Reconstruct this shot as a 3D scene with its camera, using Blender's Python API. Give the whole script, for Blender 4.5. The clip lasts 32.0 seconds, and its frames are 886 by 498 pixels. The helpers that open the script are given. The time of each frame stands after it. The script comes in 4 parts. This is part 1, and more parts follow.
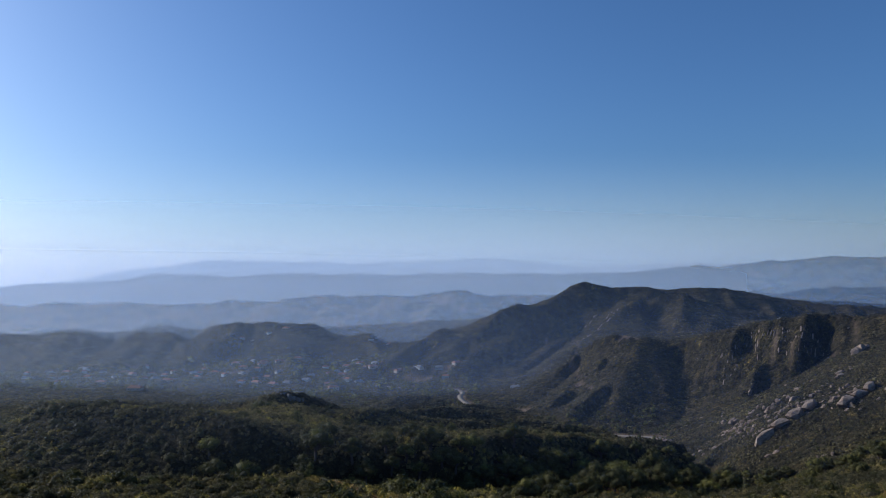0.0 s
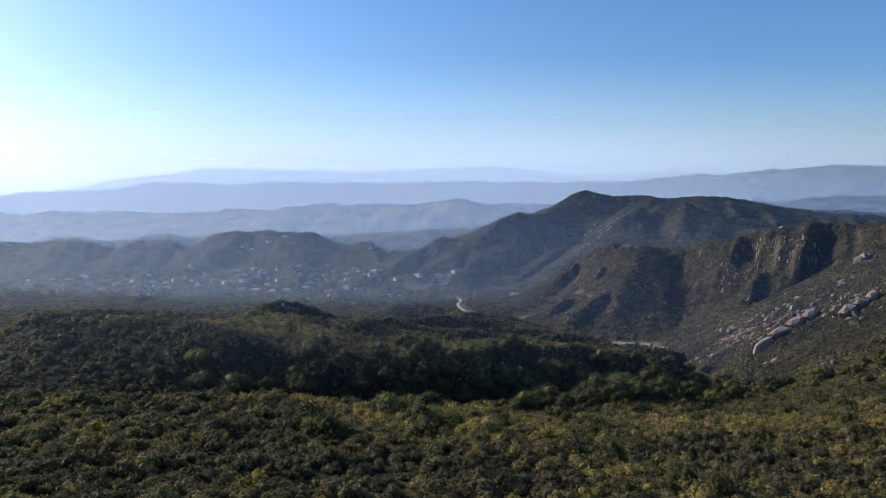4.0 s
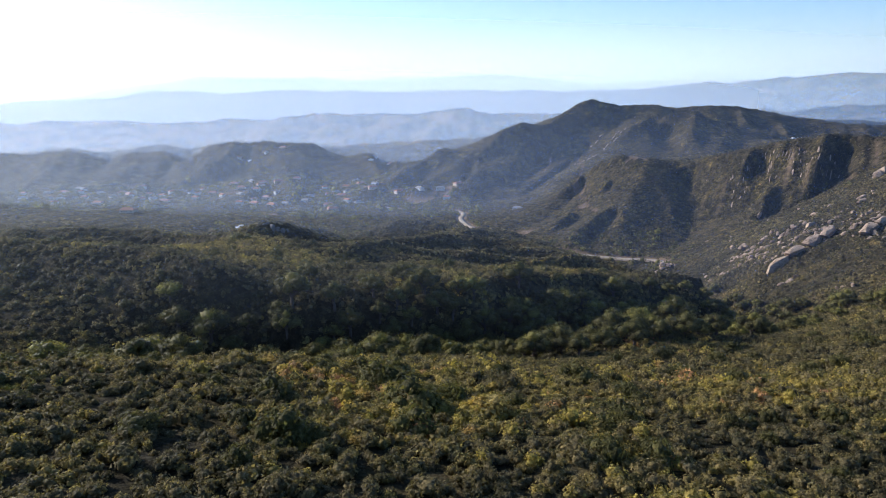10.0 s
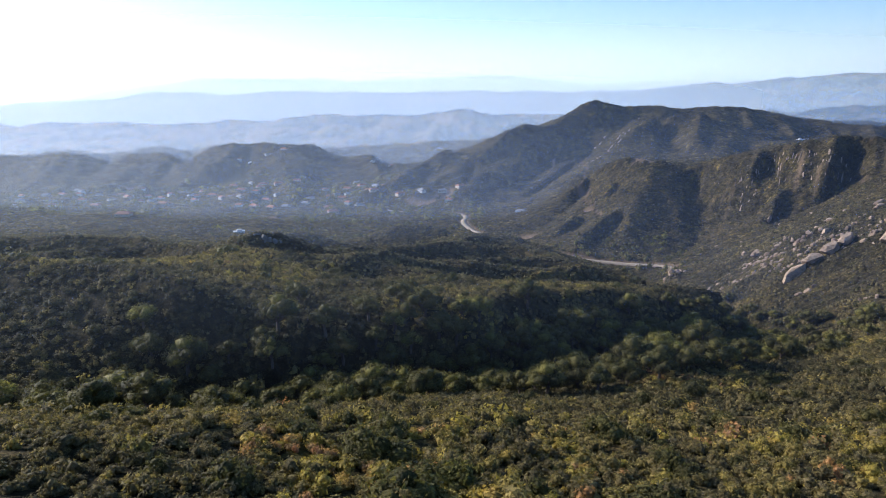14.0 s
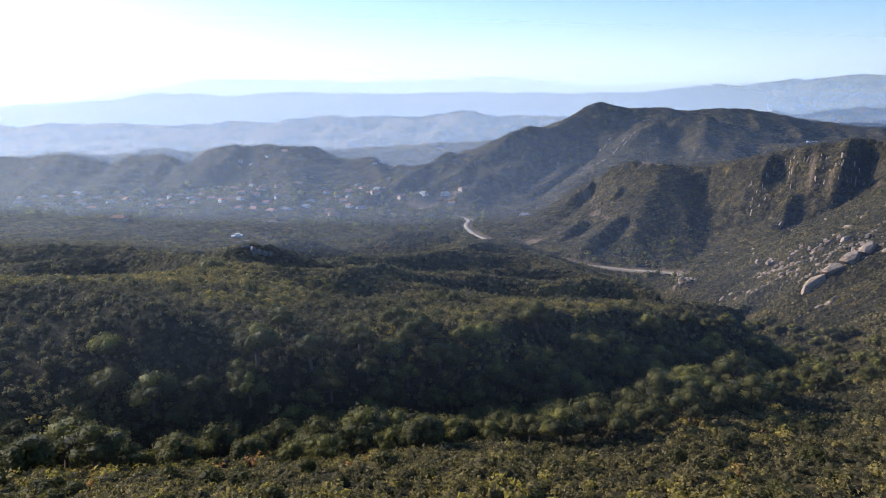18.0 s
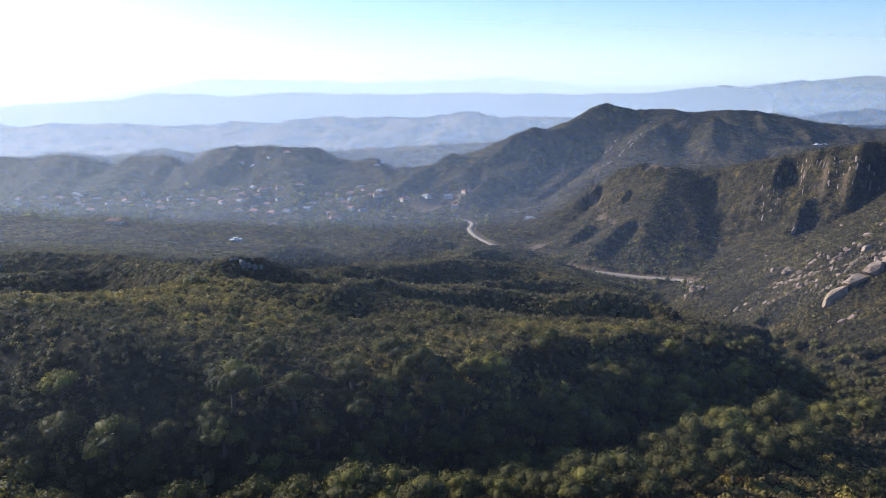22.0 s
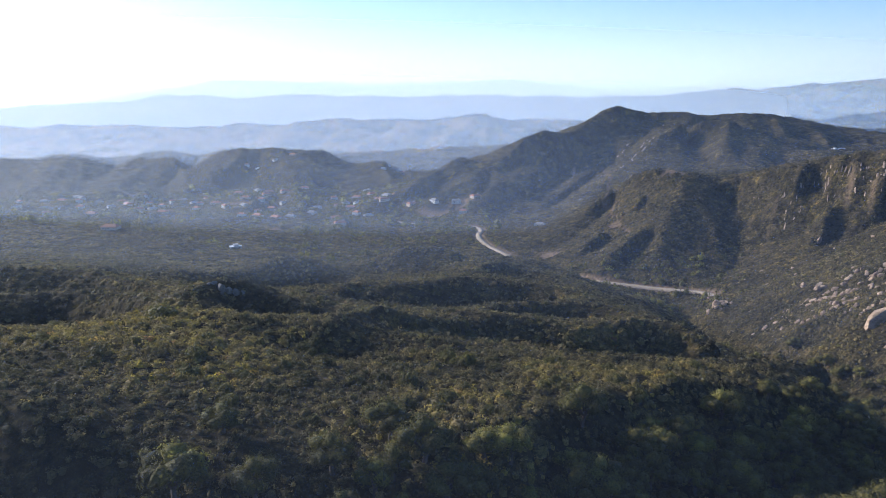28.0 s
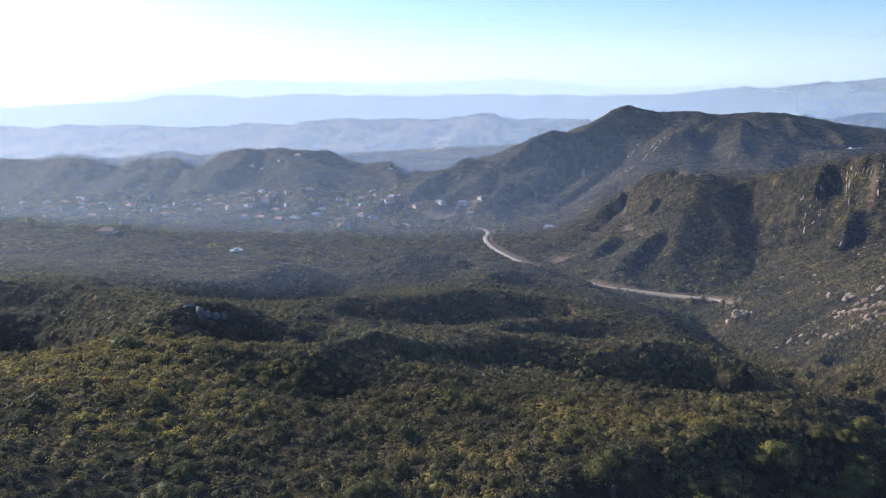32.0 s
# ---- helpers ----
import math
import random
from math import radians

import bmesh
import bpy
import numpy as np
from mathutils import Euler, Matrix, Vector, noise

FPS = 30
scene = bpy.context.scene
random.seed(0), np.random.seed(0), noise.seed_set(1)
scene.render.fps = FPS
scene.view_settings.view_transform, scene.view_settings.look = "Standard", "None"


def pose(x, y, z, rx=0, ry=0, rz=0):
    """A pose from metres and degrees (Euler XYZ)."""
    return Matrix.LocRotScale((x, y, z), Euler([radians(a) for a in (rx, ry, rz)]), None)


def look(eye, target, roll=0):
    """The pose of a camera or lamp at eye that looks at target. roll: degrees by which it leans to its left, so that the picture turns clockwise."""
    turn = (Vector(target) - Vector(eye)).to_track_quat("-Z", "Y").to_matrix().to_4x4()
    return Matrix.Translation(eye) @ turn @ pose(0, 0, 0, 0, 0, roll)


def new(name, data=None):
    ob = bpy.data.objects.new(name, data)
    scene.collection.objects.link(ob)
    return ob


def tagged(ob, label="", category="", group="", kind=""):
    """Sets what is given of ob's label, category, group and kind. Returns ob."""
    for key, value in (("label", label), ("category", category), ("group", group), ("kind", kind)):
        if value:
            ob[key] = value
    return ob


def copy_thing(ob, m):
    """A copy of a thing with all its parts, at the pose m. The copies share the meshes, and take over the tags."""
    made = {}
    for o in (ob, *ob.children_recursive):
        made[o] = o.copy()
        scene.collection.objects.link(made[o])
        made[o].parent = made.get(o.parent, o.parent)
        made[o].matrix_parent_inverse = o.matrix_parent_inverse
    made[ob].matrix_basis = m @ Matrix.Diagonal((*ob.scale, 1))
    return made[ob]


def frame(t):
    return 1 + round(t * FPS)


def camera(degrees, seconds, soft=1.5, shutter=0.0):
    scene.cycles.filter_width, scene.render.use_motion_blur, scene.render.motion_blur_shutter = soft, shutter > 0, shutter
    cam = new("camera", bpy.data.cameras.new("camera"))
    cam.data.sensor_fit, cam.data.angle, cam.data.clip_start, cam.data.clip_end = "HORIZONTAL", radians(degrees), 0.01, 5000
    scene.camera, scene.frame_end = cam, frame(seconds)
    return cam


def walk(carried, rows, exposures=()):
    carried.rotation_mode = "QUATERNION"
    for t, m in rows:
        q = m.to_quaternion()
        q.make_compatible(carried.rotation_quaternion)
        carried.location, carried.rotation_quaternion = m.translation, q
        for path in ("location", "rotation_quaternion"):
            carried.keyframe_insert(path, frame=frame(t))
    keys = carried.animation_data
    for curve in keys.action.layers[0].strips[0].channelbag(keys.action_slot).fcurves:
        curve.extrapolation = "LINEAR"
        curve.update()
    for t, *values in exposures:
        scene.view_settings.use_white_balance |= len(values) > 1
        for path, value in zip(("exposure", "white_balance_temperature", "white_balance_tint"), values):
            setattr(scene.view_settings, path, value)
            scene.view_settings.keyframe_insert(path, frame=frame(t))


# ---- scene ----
cam = camera(64.57, 32.0, soft=0.75)

walk(cam, [
    (0, pose(0.00, 0.00, 240.00, 91.800, 0.026, -0.000)),
    (0.5, pose(0.16, 1.71, 239.83, 91.296, 0.013, 0.004)),
    (1, pose(0.32, 3.42, 239.66, 90.530, -0.001, 0.004)),
    (1.5, pose(0.48, 5.14, 239.48, 89.525, -0.016, 0.003)),
    (2, pose(0.64, 6.85, 239.31, 88.490, -0.028, -0.002)),
    (3, pose(0.93, 10.33, 238.99, 86.421, -0.032, -0.003)),
    (4, pose(1.21, 13.89, 238.76, 84.354, -0.008, 0.005)),
    (5, pose(1.49, 17.60, 238.65, 82.271, 0.015, 0.022)),
    (6, pose(1.76, 21.52, 238.70, 80.167, 0.031, 0.044)),
    (7, pose(1.99, 25.68, 238.82, 78.058, 0.034, 0.074)),
    (7.5, pose(1.99, 27.88, 238.93, 77.234, 0.024, 0.097)),
    (8, pose(1.99, 30.08, 239.03, 77.076, 0.010, 0.113)),
    (8.5, pose(1.96, 32.35, 239.11, 77.065, -0.001, 0.125)),
    (9, pose(1.94, 34.62, 239.19, 77.061, -0.005, 0.135)),
    (10, pose(1.91, 39.13, 239.27, 77.067, -0.000, 0.169)),
    (11, pose(1.87, 44.06, 239.47, 77.078, 0.027, 0.209)),
    (12, pose(1.83, 48.97, 239.48, 77.082, 0.032, 0.251)),
    (13, pose(1.79, 53.86, 239.58, 77.105, 0.052, 0.282)),
    (14, pose(1.77, 58.94, 239.65, 77.126, 0.056, 0.324)),
    (15, pose(1.77, 64.16, 239.69, 77.158, 0.043, 0.388)),
    (16, pose(1.87, 69.39, 239.76, 77.186, 0.030, 0.455)),
    (17, pose(2.00, 74.62, 239.83, 77.212, 0.015, 0.523)),
    (18, pose(2.15, 79.86, 239.92, 77.228, -0.001, 0.579)),
    (19, pose(2.20, 85.16, 240.06, 77.255, -0.012, 0.636)),
    (20, pose(2.21, 90.43, 240.21, 77.271, -0.017, 0.703)),
    (21, pose(2.11, 95.61, 240.32, 77.274, -0.050, 0.783)),
    (22, pose(1.89, 100.70, 240.35, 77.279, -0.123, 0.862)),
    (23, pose(1.62, 105.82, 240.28, 77.294, -0.203, 0.944)),
    (24, pose(1.39, 111.10, 240.17, 77.327, -0.238, 1.034)),
    (25, pose(1.28, 116.61, 240.10, 77.368, -0.248, 1.151)),
    (26, pose(1.27, 122.34, 240.05, 77.397, -0.260, 1.265)),
    (27, pose(1.35, 128.29, 240.03, 77.438, -0.266, 1.381)),
    (28, pose(1.43, 134.49, 240.08, 77.447, -0.250, 1.525)),
    (29, pose(1.48, 140.80, 240.15, 77.446, -0.230, 1.665)),
    (30, pose(1.48, 147.07, 240.12, 77.451, -0.221, 1.815)),
    (31, pose(1.56, 153.46, 240.17, 77.421, -0.188, 1.969)),
    (32, pose(1.86, 160.00, 240.38, 77.385, -0.142, 2.120)),
], [(0, -0.60, 5250, 10), (1, -0.53, 5250, 10), (2, -0.38, 5300, 10), (3, -0.18, 5400, 10), (4.5, 0.08, 5550, 10), (6, 0.38, 5700, 10), (7.5, 0.60, 5800, 10), (10, 0.60, 5800, 10), (32, 0.60, 5800, 10)])

# ---- sky, sun, exposure ----
SUN_AZ, SUN_EL = -62.0, 21.0      # degrees: clockwise from straight ahead, above the horizon
world = bpy.data.worlds.new("sky")
scene.world = world
world.use_nodes = True
wn = world.node_tree
sky = wn.nodes.new("ShaderNodeTexSky")
sky.sky_type = "NISHITA"
sky.sun_disc = False
sky.sun_elevation, sky.sun_rotation = radians(SUN_EL), radians(SUN_AZ)
sky.altitude, sky.air_density, sky.dust_density, sky.ozone_density = 600, 1.05, 2.1, 5.2
wn.nodes["Background"].inputs["Strength"].default_value = 0.140
wn.links.new(sky.outputs[0], wn.nodes["Background"].inputs["Color"])
sun = new("sun", bpy.data.lights.new("sun", "SUN"))
sun.data.energy, sun.data.angle, sun.data.color = 4.7, radians(0.6), (1.0, 0.885, 0.74)
to_sun = Vector((math.sin(radians(SUN_AZ)) * math.cos(radians(SUN_EL)), math.cos(radians(SUN_AZ)) * math.cos(radians(SUN_EL)), math.sin(radians(SUN_EL))))
sun.matrix_world = look(Vector((0, 0, 600)) + to_sun * 50, (0, 0, 600))


# ---- materials ----
def nodes_of(name):
    m = bpy.data.materials.new(name)
    m.use_nodes = True
    return m, m.node_tree, m.node_tree.nodes["Principled BSDF"]


def ramp(t, fac, stops):
    r = t.nodes.new("ShaderNodeValToRGB")
    while len(r.color_ramp.elements) < len(stops):
        r.color_ramp.elements.new(0.5)
    for e, (at, c) in zip(r.color_ramp.elements, stops):
        e.position, e.color = at, (*c, 1)
    t.links.new(fac, r.inputs[0])
    return r.outputs[0]


def noise_of(t, scale, detail=4.0, rough=0.6, coord="Position"):
    g = t.nodes.new("ShaderNodeNewGeometry")
    n = t.nodes.new("ShaderNodeTexNoise")
    n.inputs["Scale"].default_value, n.inputs["Detail"].default_value, n.inputs["Roughness"].default_value = scale, detail, rough
    t.links.new(g.outputs[coord], n.inputs["Vector"])
    return n.outputs["Fac"]


def mixed(t, fac, a, b, blend="MIX"):
    m = t.nodes.new("ShaderNodeMix")
    m.data_type, m.blend_type = "RGBA", blend
    for sock, v in ((m.inputs[0], fac), (m.inputs[6], a), (m.inputs[7], b)):
        if isinstance(v, (int, float)):
            sock.default_value = v
        elif isinstance(v, tuple):
            sock.default_value = (*v, 1)
        else:
            t.links.new(v, sock)
    return m.outputs[2]


def bumped(t, b, height, strength, distance):
    n = t.nodes.new("ShaderNodeBump")
    n.inputs["Strength"].default_value, n.inputs["Distance"].default_value = strength, distance
    t.links.new(height, n.inputs["Height"])
    t.links.new(n.outputs[0], b.inputs["Normal"])


def foliage(name, stops, gloss=0.6, through_light=0.30, grain=2.8):
    """Leaves: colour by the plant's own tint, leafy grain and relief with crevices darkened in the colour, and light
    through the leaf.
    """
    m, t, b = nodes_of(name)
    a = t.nodes.new("ShaderNodeAttribute")
    a.attribute_name = "tint"
    col = ramp(t, a.outputs["Fac"], stops)
    leafy = noise_of(t, grain, 4, 0.7)
    # speck puts shade into the colour in the crevices of the leafy relief
    speck = ramp(t, leafy, [(0.32, (0.40, 0.42, 0.38)), (0.50, (0.95, 0.95, 0.95)), (0.70, (1.40, 1.34, 1.05))])
    col = mixed(t, 1.0, col, speck, "MULTIPLY")
    g = t.nodes.new("ShaderNodeNewGeometry")
    each = ramp(t, g.outputs["Random Per Island"], [(0.0, (0.56, 0.58, 0.53)), (1.0, (1.36, 1.33, 1.20))])
    col = mixed(t, 1.0, col, each, "MULTIPLY")
    t.links.new(col, b.inputs["Base Color"])
    b.inputs["Roughness"].default_value = gloss
    b.inputs["Specular IOR Level"].default_value = 0.08
    bumped(t, b, leafy, 1.0, 0.55)
    tr = t.nodes.new("ShaderNodeBsdfTranslucent")
    t.links.new(mixed(t, 1.0, col, (1.12, 1.15, 0.75), "MULTIPLY"), tr.inputs[0])
    mx = t.nodes.new("ShaderNodeMixShader")
    mx.inputs[0].default_value = through_light
    t.links.new(b.outputs[0], mx.inputs[1])
    t.links.new(tr.outputs[0], mx.inputs[2])
    t.links.new(mx.outputs[0], t.nodes["Material Output"].inputs[0])
    return m


CHAPARRAL = [(0.0, (0.104, 0.092, 0.056)), (0.3, (0.208, 0.166, 0.092)), (0.52, (0.319, 0.249, 0.099)), (0.68, (0.449, 0.353, 0.087)),
             (0.82, (0.521, 0.263, 0.142)), (0.93, (0.456, 0.316, 0.153)), (1.0, (0.456, 0.403, 0.094))]
OAK = [(0.0, (0.091, 0.083, 0.040)), (0.6, (0.158, 0.143, 0.052)), (1.0, (0.315, 0.280, 0.073))]
mat_shrub = foliage("chaparral_leaves", CHAPARRAL)
mat_oak = foliage("oak_leaves", OAK, 0.45)


def ground_material():
    m, t, b = nodes_of("scrub_covered_ground")
    tint = t.nodes.new("ShaderNodeAttribute")
    tint.attribute_name = "tint"
    earth = t.nodes.new("ShaderNodeAttribute")
    earth.attribute_name = "earth"
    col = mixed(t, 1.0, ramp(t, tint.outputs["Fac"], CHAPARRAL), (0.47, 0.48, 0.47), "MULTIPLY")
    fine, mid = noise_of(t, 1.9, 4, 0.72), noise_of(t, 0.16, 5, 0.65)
    # fine grain: darker where its own relief is low
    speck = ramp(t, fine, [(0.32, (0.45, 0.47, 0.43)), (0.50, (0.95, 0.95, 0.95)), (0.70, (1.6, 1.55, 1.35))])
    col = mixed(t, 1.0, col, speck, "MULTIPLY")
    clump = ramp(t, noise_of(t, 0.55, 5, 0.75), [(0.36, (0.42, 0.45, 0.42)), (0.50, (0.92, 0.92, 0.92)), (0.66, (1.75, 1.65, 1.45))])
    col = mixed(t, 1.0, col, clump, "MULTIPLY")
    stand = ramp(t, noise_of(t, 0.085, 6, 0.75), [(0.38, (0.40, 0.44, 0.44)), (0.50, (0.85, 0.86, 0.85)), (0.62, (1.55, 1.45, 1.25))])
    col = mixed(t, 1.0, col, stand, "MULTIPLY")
    # separate bushes with dry grass and soil between them
    g = t.nodes.new("ShaderNodeNewGeometry")
    v = t.nodes.new("ShaderNodeTexVoronoi")
    v.inputs["Scale"].default_value = 0.27
    t.links.new(g.outputs["Position"], v.inputs["Vector"])
    gap = ramp(t, v.outputs["Distance"], [(0.30, (0, 0, 0)), (0.52, (1, 1, 1))])
    where = ramp(t, noise_of(t, 0.018, 5, 0.65), [(0.40, (0.05, 0.05, 0.05)), (0.62, (0.36, 0.36, 0.36))])
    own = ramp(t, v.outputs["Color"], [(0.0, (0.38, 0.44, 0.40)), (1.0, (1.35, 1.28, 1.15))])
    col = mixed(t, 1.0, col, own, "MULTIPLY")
    dry = mixed(t, mid, (0.105, 0.088, 0.052), (0.185, 0.140, 0.088))
    col = mixed(t, mixed(t, 1.0, gap, where, "MULTIPLY"), col, dry)
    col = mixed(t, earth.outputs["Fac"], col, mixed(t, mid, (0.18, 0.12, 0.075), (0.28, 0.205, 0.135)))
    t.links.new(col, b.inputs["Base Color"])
    b.inputs["Roughness"].default_value = 0.9
    b.inputs["Specular IOR Level"].default_value = 0.05
    add = t.nodes.new("ShaderNodeMath")
    add.operation = "MULTIPLY_ADD"
    t.links.new(v.outputs["Distance"], add.inputs[0])
    add.inputs[1].default_value = -1.6
    t.links.new(fine, add.inputs[2])
    bumped(t, b, add.outputs[0], 1.0, 2.6)
    return m


def plain(name, a, b_, scale=1.0, rough=0.8, bump=0.3, dist=0.05, metal=0.0):
    m, t, b = nodes_of(name)
    n = noise_of(t, scale, 6, 0.65)
    t.links.new(ramp(t, n, [(0.3, a), (0.7, b_)]), b.inputs["Base Color"])
    b.inputs["Roughness"].default_value, b.inputs["Metallic"].default_value = rough, metal
    bumped(t, b, n, bump, dist)
    return m


mat_ground = ground_material()
def sandstone():
    m, t, b = nodes_of("sandstone")
    broad, fine = noise_of(t, 0.22, 5, 0.65), noise_of(t, 1.6, 6, 0.75)
    col = ramp(t, broad, [(0.30, (0.16, 0.105, 0.068)), (0.48, (0.33, 0.235, 0.155)), (0.70, (0.44, 0.325, 0.225))])
    col = mixed(t, 1.0, col, ramp(t, fine, [(0.34, (0.42, 0.40, 0.38)), (0.46, (0.95, 0.95, 0.95)), (0.70, (1.15, 1.12, 1.08))]), "MULTIPLY")
    t.links.new(col, b.inputs["Base Color"])
    b.inputs["Roughness"].default_value = 0.92
    bumped(t, b, fine, 1.0, 0.8)
    return m


mat_rock = sandstone()
mat_grey_rock = plain("lichened_grey_rock", (0.085, 0.078, 0.070), (0.19, 0.17, 0.15), 0.9, 0.95, 0.9, 0.4)
mat_road = plain("worn_asphalt_road", (0.24, 0.185, 0.13), (0.33, 0.26, 0.185), 0.4, 0.9, 0.2, 0.03)
mat_earth = plain("bare_earth", (0.24, 0.15, 0.09), (0.38, 0.27, 0.17), 0.15, 0.95, 0.5, 0.2)
mat_bark = plain("oak_bark", (0.06, 0.045, 0.035), (0.13, 0.10, 0.08), 4.0, 0.95, 0.8, 0.03)


# ---- the lie of the land ----
# Each line follows a crest, spur, slope or valley bottom: points (east, ahead, height).
LINES = []


def line(*pts):
    LINES.append(np.array(pts, float))


# hillside below the start
line((-400, -160, 236), (0, -160, 230), (400, -160, 226))
line((-300, 20, 226), (0, 20, 217), (300, 20, 206))
line((-150, 70, 217), (-33, 88, 209), (0, 95, 205), (45, 103, 201), (120, 115, 199), (260, 130, 200))
line((-230, 105, 214), (-110, 110, 210), (-54, 126, 203), (-29, 132, 201), (-13, 167, 188), (-7, 186, 180), (6, 198, 176), (24, 200, 174))
line((-110, 150, 194), (-75, 166, 187), (-43, 173, 184), (-32, 187, 178), (-26, 195, 174))
line((-13, 167, 188), (5, 174, 185), (24, 180, 181), (45, 188, 179))
line((69, 136, 194), (60, 190, 178), (84, 222, 169), (100, 232, 168))
line((260, 130, 200), (210, 210, 184), (110, 215, 176), (84, 222, 169))
line((51, 226, 172), (61, 234, 172), (71, 241, 170), (82, 246, 165), (92, 262, 156))
# oak canyon
line((-330, 150, 196), (-200, 175, 184), (-100, 194, 172), (-58, 210, 164), (-25, 225, 160), (25, 240, 157), (64, 268, 150), (100, 296, 139), (133, 325, 129), (165, 385, 111), (184, 450, 97))
line((184, 450, 97), (190, 520, 83), (186, 600, 66), (184, 660, 57), (196, 710, 51), (205, 770, 46), (170, 800, 42))
line((196, 660, 66), (206, 676, 78), (222, 690, 74))
# first ridge beyond the canyon
line((-149, 262, 192), (-119, 258, 191), (-88, 250, 191), (-69, 238, 190), (-55, 234, 185), (-43, 236, 183), (-28, 244, 181), (-11, 250, 179), (2, 254, 180), (16, 264, 178), (32, 280, 175), (51, 296, 171), (69, 310, 166), (85, 320, 160), (101, 326, 154), (117, 330, 147))
line((-40, 226, 182), (-32, 230, 180), (-21, 234, 179), (-10, 238, 177), (2, 243, 177), (12, 251, 176))
line((-119, 308, 179), (-104, 306, 178), (-88, 312, 178), (-77, 318, 178), (-66, 324, 178), (-58, 322, 177), (-51, 322, 176), (-43, 326, 174), (-38, 332, 174), (-34, 344, 172), (-29, 354, 171), (-22, 362, 169))
line((-73, 351, 170), (-64, 353, 166), (-51, 353, 165), (-44, 349, 166), (-39, 355, 167))
line((-96, 334, 173), (-91, 344, 176), (-87, 354, 178), (-81, 361, 179), (-72, 364, 177), (-64, 366, 174), (-53, 358, 171), (-44, 346, 170))
line((-33, 312, 168), (-24, 322, 168), (-13, 326, 168), (-2, 324, 167), (7, 328, 166), (20, 334, 163), (37, 336, 162), (57, 342, 161), (77, 346, 159), (94, 350, 158), (107, 350, 157), (119, 346, 156))
line((-23, 336, 168), (-11, 336, 168), (-2, 334, 168))
line((-21, 360, 168), (-13, 366, 164), (-6, 366, 162), (3, 384, 158))
line((13, 400, 156), (27, 400, 154), (37, 400, 152), (49, 396, 151), (62, 402, 151), (78, 408, 151), (89, 406, 150), (98, 396, 149), (104, 390, 148))
line((-33, 355, 166), (-26, 355, 164), (-13, 360, 160), (-3, 369, 156), (16, 391, 147), (28, 389, 146), (43, 387, 145), (56, 390, 144), (72, 394, 143), (88, 393, 142), (97, 386, 143))
line((-3, 392, 156), (19, 436, 148), (43, 446, 145), (60, 456, 144), (68, 448, 143), (78, 440, 143), (89, 430, 145))
line((7, 419, 148), (28, 434, 143), (57, 440, 138), (77, 437, 141))
line((-58, 470, 146), (-46, 482, 145), (-32, 476, 145), (-16, 484, 144), (0, 496, 144), (17, 504, 143), (28, 504, 141), (48, 500, 139), (63, 486, 138), (74, 476, 138))
line((-54, 451, 138), (-46, 459, 135), (-30, 454, 135), (-15, 461, 133), (3, 474, 133), (16, 483, 132))
line((30, 486, 132), (49, 486, 132))
line((-81, 424, 151), (-73, 428, 152), (-60, 434, 152), (-48, 432, 150), (-35, 418, 153))
line((-78, 415, 148), (-69, 414, 146), (-61, 417, 145), (-51, 423, 147))
# hill over the valley, and the ridge down to the creek
line((-72, 655, 108), (-61, 668, 116), (-44, 676, 121), (-27, 678, 122), (-10, 672, 120), (3, 662, 118), (23, 645, 117))
line((-40, 555, 124), (-8, 580, 125), (14, 602, 125), (42, 640, 118), (53, 628, 116), (65, 600, 115), (78, 570, 116), (90, 545, 116), (101, 525, 117), (110, 510, 119))
line((21, 700, 107), (44, 712, 106), (61, 705, 104), (78, 692, 102), (93, 680, 100))
line((142, 736, 72), (148, 671, 78), (144, 627, 84))
line((-73, 637, 103), (-49, 637, 105), (-17, 642, 108))
line((3, 659, 108), (32, 671, 107), (59, 683, 104), (84, 675, 98))
line((-22, 588, 117), (14, 602, 117), (44, 612, 114), (67, 588, 111))
# left-hand country
line((-351, 560, 133), (-270, 545, 134), (-228, 560, 132), (-200, 572, 126), (-187, 582, 124), (-161, 590, 121), (-146, 600, 120), (-138, 612, 123), (-124, 618, 127), (-108, 618, 125), (-96, 613, 123), (-83, 603, 119), (-68, 592, 117))
line((-166, 565, 112), (-147, 569, 107), (-128, 576, 99), (-108, 582, 103), (-91, 586, 105), (-78, 593, 110))
line((-268, 465, 153), (-218, 470, 153), (-203, 472, 152), (-184, 468, 153), (-160, 452, 153), (-135, 432, 154), (-118, 420, 156))
line((-208, 529, 132), (-217, 569, 122), (-203, 601, 110))
line((-253, 445, 144), (-207, 452, 145), (-194, 457, 145), (-176, 452, 146), (-147, 435, 147), (-127, 420, 149))
line((-178, 360, 169), (-155, 380, 167), (-147, 386, 167), (-136, 384, 168), (-122, 372, 169), (-104, 350, 172), (-97, 338, 172))
line((-154, 351, 158), (-145, 363, 158), (-136, 365, 156), (-124, 364, 158), (-102, 345, 167))
line((-609, 860, 90), (-585, 910, 90), (-534, 930, 86), (-479, 905, 87), (-438, 890, 87), (-427, 915, 88), (-409, 930, 89), (-367, 910, 87), (-316, 880, 86), (-270, 840, 83))
line((-541, 780, 96), (-446, 800, 93), (-391, 800, 91), (-326, 800, 89), (-273, 805, 85), (-228, 800, 85))
line((-490, 720, 101), (-409, 745, 98), (-350, 775, 93), (-293, 765, 91), (-219, 745, 88), (-186, 735, 86))
line((-464, 690, 107), (-354, 665, 111), (-320, 682, 108), (-276, 684, 105), (-241, 686, 103), (-212, 668, 103), (-178, 660, 105))
